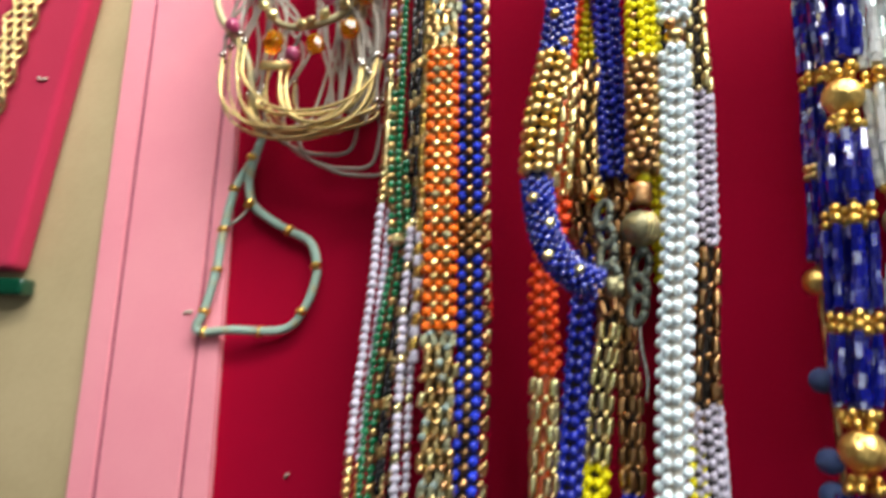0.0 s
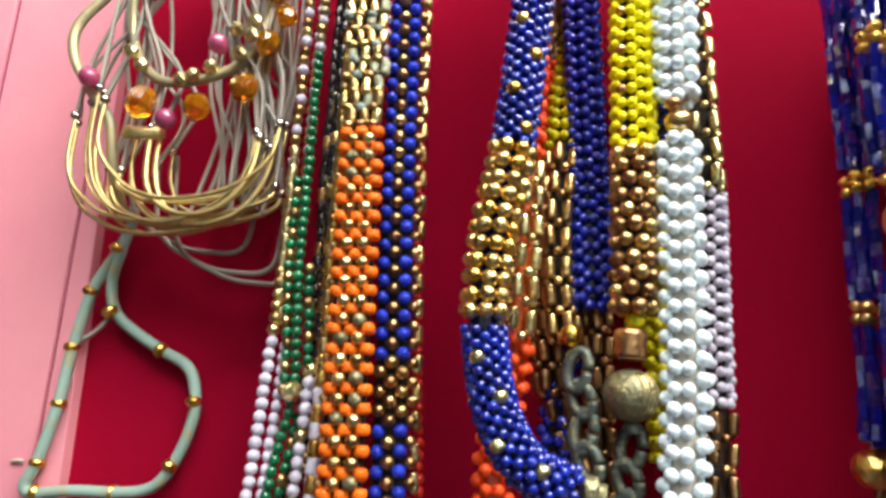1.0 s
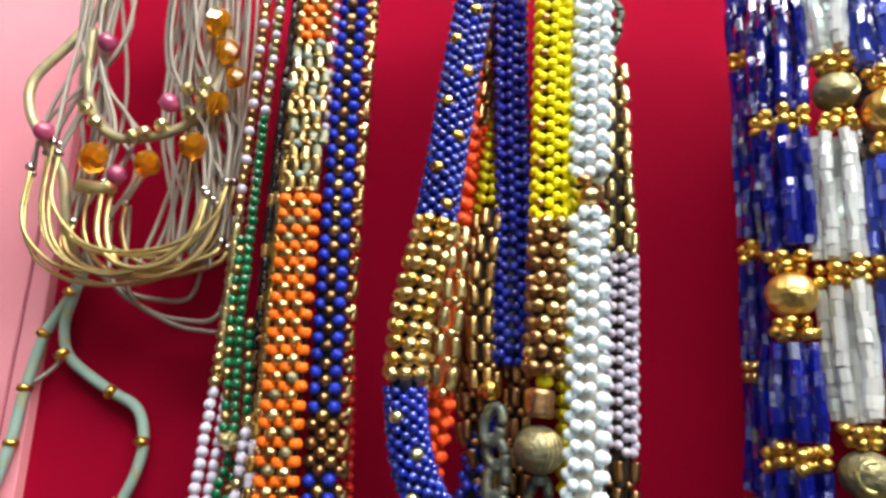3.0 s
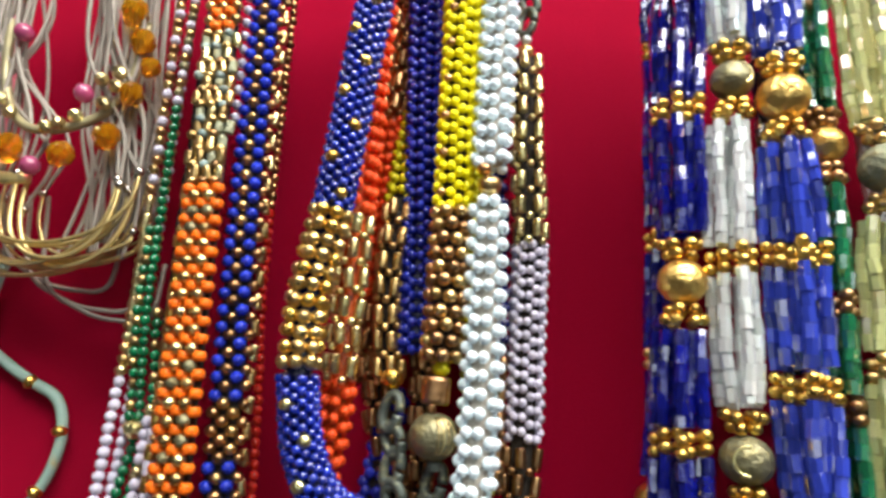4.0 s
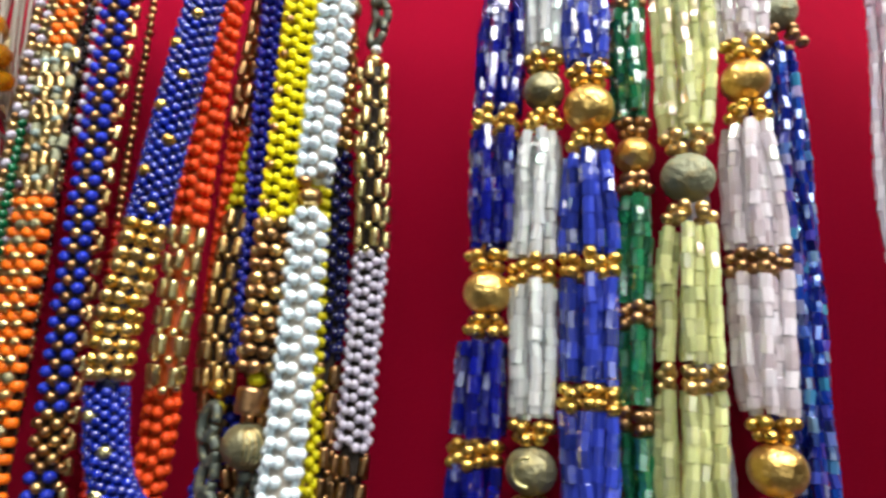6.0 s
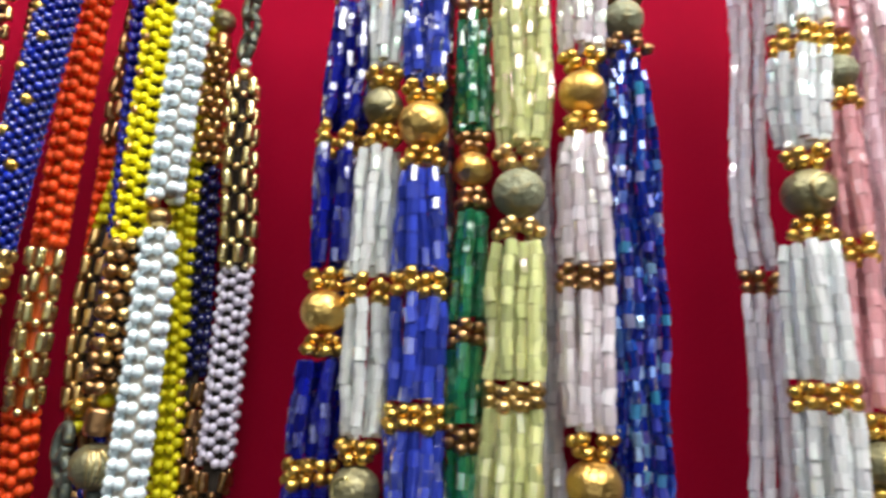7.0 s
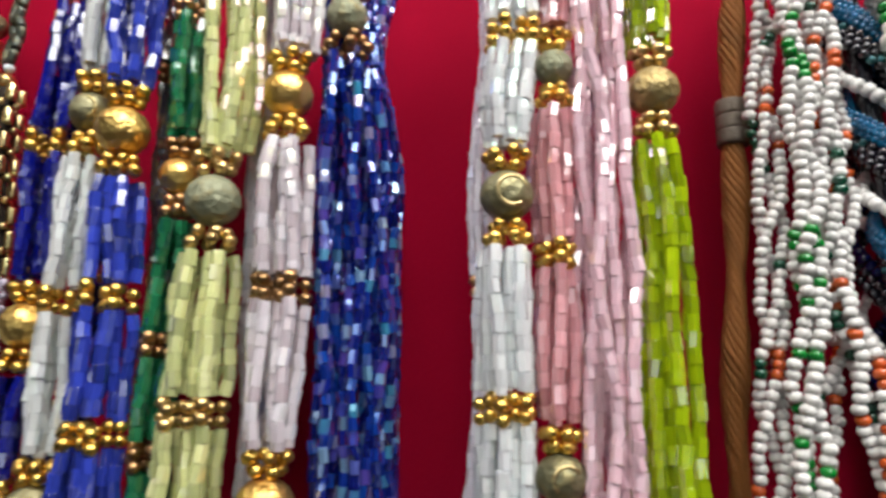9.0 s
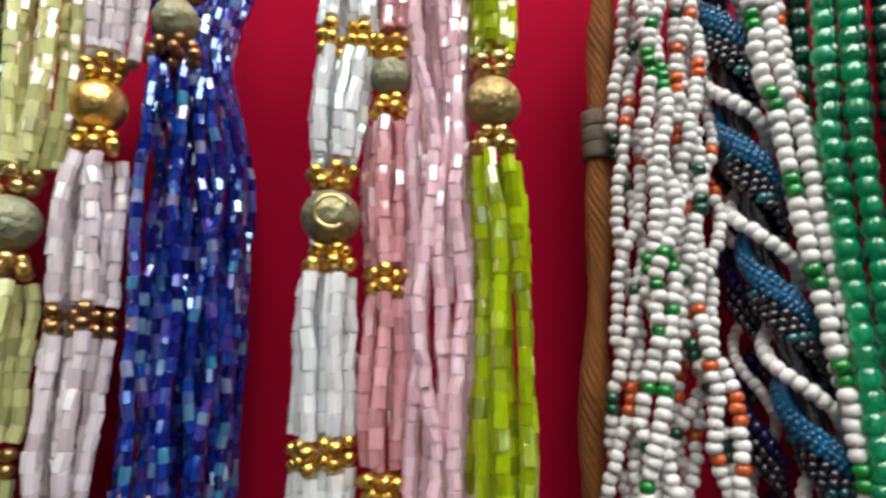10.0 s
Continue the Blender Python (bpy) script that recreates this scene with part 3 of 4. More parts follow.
def pink_strip():
    th = tagged(new("pink_strip"), "pale pink padded strip with two stitched grooves beside the red cloth", "strip")
    th.location = at(-133, 19, -200)
    for name, left, right, mat, y0, y1 in (
        ("panel", (-148.4, -139.2), (-122.3, -117.6), "pink_foam", 17.6, 21),
        ("panel", (-157.5, -147.2), (-149.6, -140.4), "pink_foam", 17.6, 21),
        ("panel", (-121.6, -116.5), (-121.0, -107.0), "pink_foam", 17.6, 21),
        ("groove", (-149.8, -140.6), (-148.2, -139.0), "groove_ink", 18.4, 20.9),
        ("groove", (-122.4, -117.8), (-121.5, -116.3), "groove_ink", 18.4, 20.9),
    ):
        ob = new(name, slanted(name, left, right, y0, y1, -200, 120, mat, 0.25))
        ob.parent = th
        ob.matrix_basis = Matrix.Translation(-th.location)
    return th


pink_strip()
structure("cream_panel", slanted("cream_panel", (-400, -400), (-157.0, -146.8), 18.8, 20.8, -200, 120, "cream_board"), "bare cream panel between the strips")


# ---- far end: rose strip, gold braid, dark clip ----
rose = tagged(new("rose_strip", slanted("rose_strip", (-260, -260), (-158.0, -173.6), 11.5, 18.6, -49.5, 110, "rose_velvet", 2.0)), "dusty rose velvet strip with a rounded lower end", "strip")
clip = tagged(new("fabric_clip", block("fabric_clip", -186, -170.5, 13, 18.5, -56.5, -51.5, "dark_emerald", 1.2)), "small dark green clip under the rose strip", "clip")


def gold_braid():
    th = Thing("braided_chain", (-190, 8, -20), "yellow gold braided chain lying against the rose strip", "necklace")
    for k in range(9):
        pts = []
        for i in range(60):
            z = 66 - i * 1.6
            x = -172.5 - 0.30 * (66 - z) * 0.62 - k * 1.15 + 0.8 * math.sin(i * 1.1 + k * 2.1)
            pts.append((x, 9 - 0.9 * math.cos(i * 1.1 + k * 2.1), z))
        th.mesh("strand", wire("strand", pts, 1.25, "wire_gold", step=0.8, sides=6))
    return th.done()


gold_braid()


# ---- the gold wire necklace with amber and ruby drops ----
def wire_necklace():
    th = Thing("wire_necklace", (-88, 6, -24), "tangled gold wire and grey cord necklace with amber and ruby beads", "necklace")
    rnd = random.Random(5)
    for k in range(16):
        # each wire hangs in one round loop from a left end to a right end, both tipped with a silver bead
        left = -114.0 + 11 * rnd.random() ** 1.3 if k < 8 else rnd.uniform(-107, -92)
        right = -69.5 - 7 * rnd.random() ** 1.3
        low = -17.0 + 0.7 * (k % 9) + rnd.uniform(-1.5, 2.5)
        y = 1.0 + (k * 2 % 7) * 1.3
        top_l, top_r = rnd.uniform(-3, 13) if k < 8 else rnd.uniform(-8, 4), rnd.uniform(-8, 6)
        cx, rx = (left + right) / 2, (right - left) / 2
        arc = []
        for i in range(13):
            a = math.pi * i / 12
            rim = top_l + (top_r - top_l) * i / 12
            sway = 0.6 * noise.noise(Vector((k * 4.1, i * 0.5, 1.0)))
            arc.append((cx - rx * math.cos(a) * (1 + 0.05 * math.sin(a)) + sway, y - 1.5 * math.sin(a), rim - (rim - low) * math.sin(a) ** 0.8 + sway))
        th.mesh("gold_wire", wire("gold_wire", arc, 0.65 + 0.2 * (k % 3), "wire_gold", step=1.0, sides=7))
        for end, sx in ((arc[0], -1), (arc[-1], 1)):
            th.put("silver_bead", "round", "silver", (end[0], end[1] - 0.2, end[2] + 0.6), (0, 0, 1), 1.9, 1.8)
            hang = rnd.uniform(4, 15)
            th.mesh("grey_cord", wire("grey_cord", [(end[0], end[1], end[2] + 1), (end[0] + rnd.uniform(0, 4) * (1 if sx < 0 else -0.6), end[1], end[2] + 13), (-92 + sx * hang + rnd.uniform(-5, 5), end[1] - 1, end[2] + 32), (-92 + sx * hang, -2, 66)], 0.85, "grey_cord", sides=6))
    for k in range(9):
        # loose cords that cross behind the loops
        x0, x1 = -94 + 2.6 * k + rnd.uniform(-4, 4), -84 + 1.6 * k + rnd.uniform(-9, 5)
        th.mesh("grey_cord", wire("grey_cord", [(x0 + 2, 8, 66), (x0, 8, 40), (x0 + rnd.uniform(-3, 5), 8, 18), ((x0 + x1) / 2 + rnd.uniform(-4, 4), 9, 2), (x1 - 3, 9, -9 - rnd.uniform(0, 6))], 0.85, "grey_cord", sides=6))
    for k in range(11):
        x0 = -78 + k * 0.8 + rnd.uniform(-1, 1)
        x1 = -77 + k * 0.75 + rnd.uniform(-3, 3)
        th.mesh("grey_cord", wire("grey_cord", [(x0 - 3, 3 + k % 4, 66), (x0, 2 + k % 4, 36), (x1, 4 + k % 5, 10), (x1 - 1 - 0.4 * k, 5, -6 - rnd.uniform(0, 7))], 0.85, "grey_cord", sides=6))
    for low, x in ((-24.0, -78), (-22.0, -82), (-18, -88)):
        th.mesh("grey_cord", wire("grey_cord", [(x - 17, 10, 2), (x - 14, 10, low + 8), (x - 6, 11, low + 2), (x + 2, 11, low), (x + 10, 10, low + 1), (x + 12, 9, low + 12)], 1.0, "grey_cord", sides=6))
    th.mesh("bangle", wire("bangle", [(-105.5, 2, 40), (-104, 2, 27), (-100, 1, 18), (-94, 0, 13.4), (-86, 0, 13.8), (-79, 1, 18), (-75.5, 2, 26), (-74.5, 3, 40)], 2.0, "aged_gilt", sides=8))
    th.mesh("bangle", wire("bangle", [(-104, 3, 48), (-109.5, 2, 37), (-115.6, 1, 27), (-114.6, 1, 19), (-110, 2, 12), (-106, 3, 6), (-104.5, 5, -4), (-104.8, 12, -12)], 2.1, "aged_gilt", sides=8))
    for i, (x, z) in enumerate(((-101.3, 19.6), (-98.6, 16.6), (-90, 13.2), (-87.5, 14.0), (-84.2, 15.8), (-78.8, 18.6), (-76.8, 22.5), (-76.4, 25.5), (-80, 24))):
        th.put("gold_bead", "facet", "pale_gold", (x, -1.2, z), (0.6, 0, 0.6), 2.9, 2.8)
    for i, (x, z, s) in enumerate(((-97.6, 8.8, 6.0), (-86.2, 7.6, 5.2), (-77.2, 11.6, 5.4), (-73.6, 21.0, 5.0), (-73.0, 33, 5.2), (-76.0, 40, 6), (-70.5, 27.0, 4.2))):
        th.put("amber_bead", "facet", "amber", (x, -0.6, z), (0.25, 0.2, 1), s, s * 1.05)
    for x, z in ((-109.4, 14.2), (-83.6, 21.0), (-92.0, 5.0), (-99.6, 35.0)):
        th.put("ruby_bead", "round", "ruby", (x, -0.8, z), (1, 0.1, 0.2), 4.2, 3.9)
    th.mesh("gold_leaf", wire("gold_leaf", [(-101, 1, 3.4), (-97, 0.4, 2.6), (-92.6, 1, 3.2)], 2.8, "wire_gold", sides=8, squash=0.5))
    return th.done()


wire_necklace()

for k, (x, y, z, dx, dz) in enumerate(((-176.5, 11.2, 8.5, 3.4, -1.0), (-123.5, 17.4, -60.0, 2.6, 0.4), (-92.0, 20.0, -100.5, 1.2, 0.8))):
    tagged(new("lint", wire("lint", [(x, y, z), (x + dx * 0.5, y - 0.3, z + dz), (x + dx, y, z + dz * 0.4)], 0.9, "thread", step=0.5, sides=5)), "tiny pale fluff of lint stuck to the display", "lint")


def aqua_loop():
    th = Thing("aqua_bracelet", (-105, 17, -66), "worn aqua tube bead bracelet looped over the pink strip's edge", "bracelet")
    line = [(-104.9, 14, -8), (-106.4, 16, -12), (-108.7, 16.4, -17.2), (-112.4, 16, -25.8), (-114.2, 15.8, -37.7), (-114.8, 15.6, -48.5), (-117.0, 15.6, -59.7), (-118.6, 15.6, -63.6), (-116.8, 15.8, -65.2),
            (-109, 16, -64.4), (-101.4, 17, -64.4), (-96, 18, -63.9), (-92.8, 18, -62.3), (-90.4, 18, -58.8), (-88.2, 18, -53), (-87.6, 18, -46.8), (-90.0, 18, -40.4), (-96.4, 18, -37.0), (-102.5, 18, -33.6), (-107.3, 17.4, -29.6), (-109.0, 17, -23.4), (-107.8, 16.4, -17), (-106.6, 16, -12)]
    th.mesh("cord", wire("cord", line, 2.3, "aqua", step=0.8, sides=10))
    for x, z, ax in ((-108.3, -16.4, (0.2, 0, 1)), (-112.6, -25.6, (0.3, 0, 1)), (-114.3, -37.2, (0, 0, 1)), (-114.8, -48.4, (0, 0, 1)), (-117.0, -59.6, (0.3, 0, 1)), (-116.2, -65.1, (1, 0, 0.1)), (-101.4, -64.5, (1, 0, 0)), (-90.6, -58.9, (0.5, 0, 1)), (-87.7, -46.8, (0, 0, 1)), (-96.2, -37.1, (1, 0, -0.5)), (-107.5, -29.8, (0.6, 0, -0.6))):
        th.put("gold_bead", "round", "gold", (x, 15.8 if x < -103 else 17.4, z), ax, 3.3, 2.4)
    th.mesh("tie_cord", wire("tie_cord", [(-107.4, 17, -29.8), (-110.5, 17, -33.6), (-114.0, 16.4, -36.6)], 1.0, "grey_cord", sides=6))
    return th.done()


aqua_loop()

# ---- bundle beside the wire necklace ----
def lilac_string(name, pts, label, colours):
    th = Thing(name, pts[-1], label, "necklace", "thin strings of beads")
    string(th, pts, 2.1, colours, "round", 2.05)
    string(th, [(x + 2.0, y + 1.5, z + 1) for x, y, z in pts], 1.9, colours, "round", 2.0)
    return th.done()


lilac_string("lilac_bead_string", [(-66, 0, 64), (-65.8, -1, 24), (-65.6, -1, -16), (-66.2, -1, -40), (-67.4, -1, -61), (-69.2, -1, -85), (-70.2, -1, -110)], "pale lilac bead string with a gilt stretch",
             lambda z, i: ("lilac", "bronze", "brass")[i % 3] if z > -8 else ("lilac" if -93 < z < -36 else ("brass" if i % 3 else "pale_gold")))
lilac_string("lilac_bead_string", [(-57.8, -4, -41), (-58.5, -4.5, -60), (-58.6, -4.5, -84), (-58.4, -4, -110)], "pale lilac bead string with small gilt beads", lambda z, i: "lilac" if i % 5 else "pale_gold")


def green_string():
    pts = [(-61.5, -2, 64), (-62.0, -3, 30), (-62.2, -3, 17), (-62.0, -3, -8), (-62.0, -2.5, -25), (-61.3, -1, -43), (-63.6, -0.5, -56), (-66.4, 0, -78), (-67.4, 0, -110)]
    th = Thing("green_bead_string", pts[-1], "dark green glass bead string netted with tiny gold beads", "necklace", "thin strings of beads")
    string(th, pts, 1.95, lambda z, i: "green_glass" if z < 18 else ("lilac", "brass", "tarnish")[i % 3], "round", 1.9)
    string(th, [(x - 2.0, y + 0.6, z) for x, y, z in pts], 1.9, lambda z, i: None if z < -46 or z > -8 else ("brass" if i % 2 else "green_glass"), "round", 1.9)
    string(th, [(x + 1.6, y + 1.2, z) for x, y, z in pts], 1.9, lambda z, i: None if z > -22 else ("green_glass" if i % 3 else "brass"), "round", 1.95)
    string(th, [(x - 3.4, y + 1.5, z) for x, y, z in pts], 1.6, lambda z, i: "pale_gold" if -34 < z < -2 else None, "bugle", 3.2)
    th.put("knot_bead", "facet", "pale_gold", (-61.0, -2.4, -44.5), (0, 0, 1), 3.6, 3.2)
    return th.done()


green_string()


def black_gold_string():
    th = Thing("black_gold_string", (-63, 2, -110), "black bead strings with gilt bugle beads", "necklace", "thin strings of beads")
    for dx, dy, s in ((0.0, 0.0, 0), (2.4, 1.2, 2), (-2.2, 2.0, 4)):
        pts = [(-58.6 + dx, 1 + dy, 64), (-58.9 + dx, 1 + dy, 10), (-58.4 + dx, 1 + dy, -25), (-59.0 + dx, 1.5 + dy, -48), (-61.6 + dx, 2 + dy, -64), (-63.2 + dx, 2 + dy, -82), (-63.8 + dx, 2 + dy, -110)]
        string(th, pts, 1.7, lambda z, i: "brass" if (i + s) % 4 == 0 and z < 12 else "black", "bugle", 2.6, "bugle_bead")
        string(th, [(x + 1.1, y - 0.5, z) for x, y, z in pts], 1.5, lambda z, i: "pale_gold" if (i + s) % 5 < 2 and z < 12 else ("bronze" if (i + s) % 5 == 2 else "black"), "round", 1.7, "small_bead")
    return th.done()


black_gold_string()


def gilt_side_string():
    th = Thing("gilt_bead_string", (-55.2, -5, -72), "gilt bugle and lilac bead string at the orange band's edge", "necklace", "thin strings of beads")
    pts = [(-55.6, -5, 64), (-55.8, -5, 10), (-55.6, -5.5, -20), (-55.2, -6, -42), (-55.4, -6, -72)]
    string(th, pts, 2.1, lambda z, i: ("gold" if i % 3 else "brass") if z > -40 else ("gold" if i % 2 else "lilac"), "bugle", 2.6, "gilt_bead")
    return th.done()


gilt_side_string()


def orange_rows(z, row):
    out = []
    if -1.5 > z > -65:
        if row % 2 == 0:
            out += [("orange_bead", "seed", "orange_bright", dx, 2.45, 2.3, 0.4) for dx in (-2.65, 0.0, 2.65)]
        else:
            out += [("gilt_bead", "round", random.choice(["brass", "pale_gold", "brass", "tarnish"]), dx, 2.35, 2.2, 0.9) for dx in (-1.3, 1.35)]
            if row % 4 == 1:
                out.append(("gilt_bead", "round", "brass", -3.7, 1.9, 1.9, -0.6))
    elif z > 30:
        if row % 2 == 0:
            out += [("orange_bead", "seed", "orange_bright", dx, 2.3, 2.2, 0.3) for dx in (-1.2, 1.4)]
        else:
            out += [("gilt_bead", "round", "brass", dx, 2.2, 2.1, 0.2) for dx in (-2.6, 0, 2.7)]
    else:
        drift = 0.5 * math.sin(row * 0.9)
        if row % 2 == 0:
            out += [("bugle_bead", "bugle", random.choice(["pale_gold", "brass", "brass", "sage_ball"]), dx + drift, 1.7, 2.7, 0.2) for dx in ((-3.0, -0.9, 1.2, 3.1) if row % 4 == 0 else (-2.0, 0.2, 2.3))]
        else:
            out += [("gilt_bead", "round", random.choice(["brass", "brass", "bronze", "stained_glass"]), dx - drift, 1.9, 1.8, 0.4) for dx in ((-2.9, -0.8, 1.3) if row % 4 == 1 else (-2.0, 0.2, 2.2))]
    return out


flat_band("orange_band_necklace", [(-53.4, -8, 64), (-52.2, -9, 30), (-51.2, -9, 0), (-50.4, -9, -30), (-49.8, -8.5, -62), (-49.4, -8, -85), (-49.6, -8, -110)], orange_rows, "flat woven band of orange and gilt beads")


def blue_rows(z, row):
    out = []
    plain = -39 > z > -47
    if row % 2 == 0:
        mats = ("bronze", "brass") if plain else ("blue_opaque", "blue_opaque")
        out += [("blue_bead", "round", m, dx, 2.3, 2.15, 0.2) for m, dx in zip(mats, (-1.8, 1.8))]
    else:
        out += [("brown_bead", "round", random.choice(["bronze", "bronze", "brass"]), 0.0, 2.4, 2.2, 0.4)]
        out += [("brown_bead", "round", "bronze", 3.3, 2.0, 2.0, -0.4)]
        if z > 14:
            out.append(("lilac_bead", "round", "lilac", -3.6, 2.1, 2.0, -0.3))
    if row % 3 == 0:
        out.append(("bugle_bead", "bugle", random.choice(["pale_gold", "brass"]), 3.9, 1.6, 3.0, -1.2))
    return out


flat_band("blue_band_necklace", [(-46.6, -3, 64), (-46.3, -4, 45), (-45.9, -4, 10), (-45.2, -4, -20), (-44.4, -4, -45), (-43.9, -4, -75), (-44.6, -4, -110)], blue_rows, "flat woven band of blue and bronze beads")


def red_string():
    th = Thing("red_bead_string", (-39.5, 3, -62), "thin string of red glass beads behind the blue band", "necklace", "thin strings of beads")
    string(th, [(-43.4, 4, 64), (-43.2, 4, -11), (-41.8, 4, -34), (-40, 3, -62)], 1.8, lambda z, i: "red" if z < -2 else "bronze", "round", 1.9)
    return th.done()


red_string()


# ---- woven tubes ----
def hook_end(th):
    for k, (x, z) in enumerate(((-14.6, -56.4), (-13.4, -56.8))):
        th.put("end_cap", "barrel", "tarnish", (x, -10, z), (1, 0, -0.15), 4.4 - k, 2.2)


tube("blue_dotted_tube", [(-18.6, -15, 64), (-20.4, -15, 42), (-23.2, -15, 17.5), (-26.0, -14.5, -7), (-28.8, -13.5, -22), (-29.6, -12.5, -33), (-29.3, -12, -38), (-27.6, -12, -46.5), (-23.4, -12, -53.4), (-16.6, -11, -56.6)],
     [(-7, "seed", "blue_glass", "gold"), (-34, "stack", ("antique_gold", "antique_gold", "gold"), 0.0), (-200, "seed", "blue_glass", "pale_gold")], "cobalt blue bead tube with scattered gold dots and a gold stretch", core="dark_navy", bead=1.62, radius=2.85, columns=14, ends=hook_end)
tube("orange_red_tube", [(-21.4, -4, 64), (-22.4, -4, 40), (-23.4, -4, 15), (-24.0, -4, -3.6), (-24.3, -4, -18), (-25.0, -3, -32), (-26.4, 0, -44), (-28.2, 1.5, -54), (-27.8, 2, -66), (-27.8, 2, -75), (-28.4, 2, -110)],
     [(-3.6, "net", "orange"), (-32, "bugle", "pale_gold"), (-74.5, "net", "orange"), (-200, "bugle", "pale_gold")], "orange red bead tube with stretches of gilt bugle beads", core="rust", bead=2.1, radius=2.6, columns=4)
tube("rear_orange_tube", [(-18.0, 6, 64), (-19.2, 6, 45), (-20.4, 6, 22), (-21.4, 6.5, -20), (-21.6, 7, -30)],
     [(24, "bugle", "bronze"), (-19, "net", "orange"), (-200, "bugle", "bronze")], "orange bead tube with brown bugles hanging behind", core="rust", bead=1.8, radius=2.2, columns=4)
tube("olive_yellow_tube", [(-12.5, 10, 64), (-13.6, 9, 40), (-14.9, 7, 26), (-17.2, 2.6, 0), (-18.2, 2, -15), (-17.4, 2, -30), (-16.4, 1, -34)],
     [(0, "net", "olive_yellow"), (-200, "bugle", "brass")], "olive yellow bead tube ending in brass bugles", core="gap_shade_core", bead=1.9, radius=2.35, columns=4,
     ends=lambda th: (th.put("end_bead", "ball", "gold", (-16.0, 0, -33.6), (0, 0, 1), 4.0, 3.8), th.put("tip_bead", "round", "olive_yellow", (-15.8, 0, -37), (0, 0, 1), 2.4, 2.2)))
tube("brown_bugle_tube", [(-20.0, 6, -24), (-19.2, 6, -40), (-15.6, 6, -52), (-13.8, 3, -60), (-15.8, 3, -76), (-17.0, 3, -92), (-18.6, 3, -110)],
     [(-58, "bugle", "bronze"), (-90.5, "bugle", "pale_gold"), (-200, "net", "yellow")], "bronze and gilt bugle bead tube with a yellow end", bead=2.1, radius=2.2, columns=4)
tube("bronze_bugle_tube", [(-11.2, 6, -28), (-10.8, 6, -48), (-10.4, 5, -65), (-9.8, 4, -80), (-9.6, 4, -110)],
     [(-94.5, "bugle", "bronze"), (-200, "net", "navy")], "dark bronze bugle bead tube with a navy end", bead=2.0, radius=2.0, columns=4)
tube("navy_tube", [(-15.0, 2, 64), (-14.4, 2, 48), (-13.2, 2, 13), (-12.5, 2, -14), (-12.3, 2, -29)], [(-200, "net", "navy")], "deep navy blue bead tube", core="dark_navy", bead=1.8, radius=2.9, columns=6)
tube("lower_navy_tube", [(-16.4, 8, -36), (-19.6, 4, -60), (-21.1, 3, -78), (-23.4, 3, -110)], [(-200, "net", "navy")], "navy blue bead tube below the hook", bead=2.1, radius=2.3, columns=4)


def capped_end(th):
    th.put("yellow_knot", "round", "olive_yellow", (-7.0, -6, -32.0), (0, 0, 1), 3.2, 2.6)
    th.put("end_cap", "barrel", "copper", (-7.8, -6, -35.6), (0.05, 0, 1), 5.0, 4.6)
    ball = th.put("ribbed_ball", "ball", "tarnish", (-7.8, -5.5, -43.0), (0.2, 0, 1), 8.4, 7.8)
    for k in range(4):
        arc = [(-7.8 + 3.1 * math.sin(a) * (0.35 + 0.2 * k) + 0.2 * k, -5.5 - math.sqrt(max(0.1, 17.3 - (3.1 * math.sin(a) * (0.35 + 0.2 * k) + 0.2 * k) ** 2 - (3.4 * math.cos(a)) ** 2)) + 0.05, -43.0 + 3.2 * math.cos(a)) for a in [0.35 + 2.4 * i / 8 for i in range(9)]]
        th.mesh("rib", wire("rib", arc, 0.5, "pale_gold", step=0.6, sides=5), "bright curved rib", ball)
    th.put("small_cap", "barrel", "verdigris", (-7.6, -5, -47.8), (0, 0, 1), 2.6, 1.6)


tube("yellow_tube", [(-5.6, -6, 64), (-5.8, -6, 46), (-6.2, -6, 10), (-6.4, -6, -4), (-7.0, -6, -31)],
     [(46.5, "stack", ("gold",), 0.5), (-4.2, "net", "yellow", "bronze"), (-200, "stack", ("bronze", "brass", "bronze", "antique_gold"), 0.5)], "bright yellow bead tube with a bronze stretch and ribbed ball clasp", core="gap_shade_core", bead=1.78, radius=3.0, columns=6, ends=capped_end)
tube("white_tube", [(2.4, -8, 64), (1.8, -8, 46), (0.9, -8, 22), (0.25, -8, 3.6)], [(-200, "net", "white")], "white bead tube hanging above a gold joint bead", bead=2.12, radius=2.8, core="thread", columns=4,
     ends=lambda th: (th.put("brown_bead", "round", "copper", (-0.8, -9.8, 2.6), (0, 0, 1), 2.6, 2.2), th.put("joint_bead", "ball", "antique_gold", (0.2, -8.8, -0.1), (0, 0, 1), 4.3, 3.8)))
tube("white_tube", [(0.15, -8, -3.0), (0.1, -8, -15), (-0.4, -8, -42), (-2.2, -8, -66), (-4.6, -8, -110)], [(-200, "net", "white")], "white bead tube hanging below a gold joint bead", bead=2.12, radius=2.8, core="thread", columns=4)
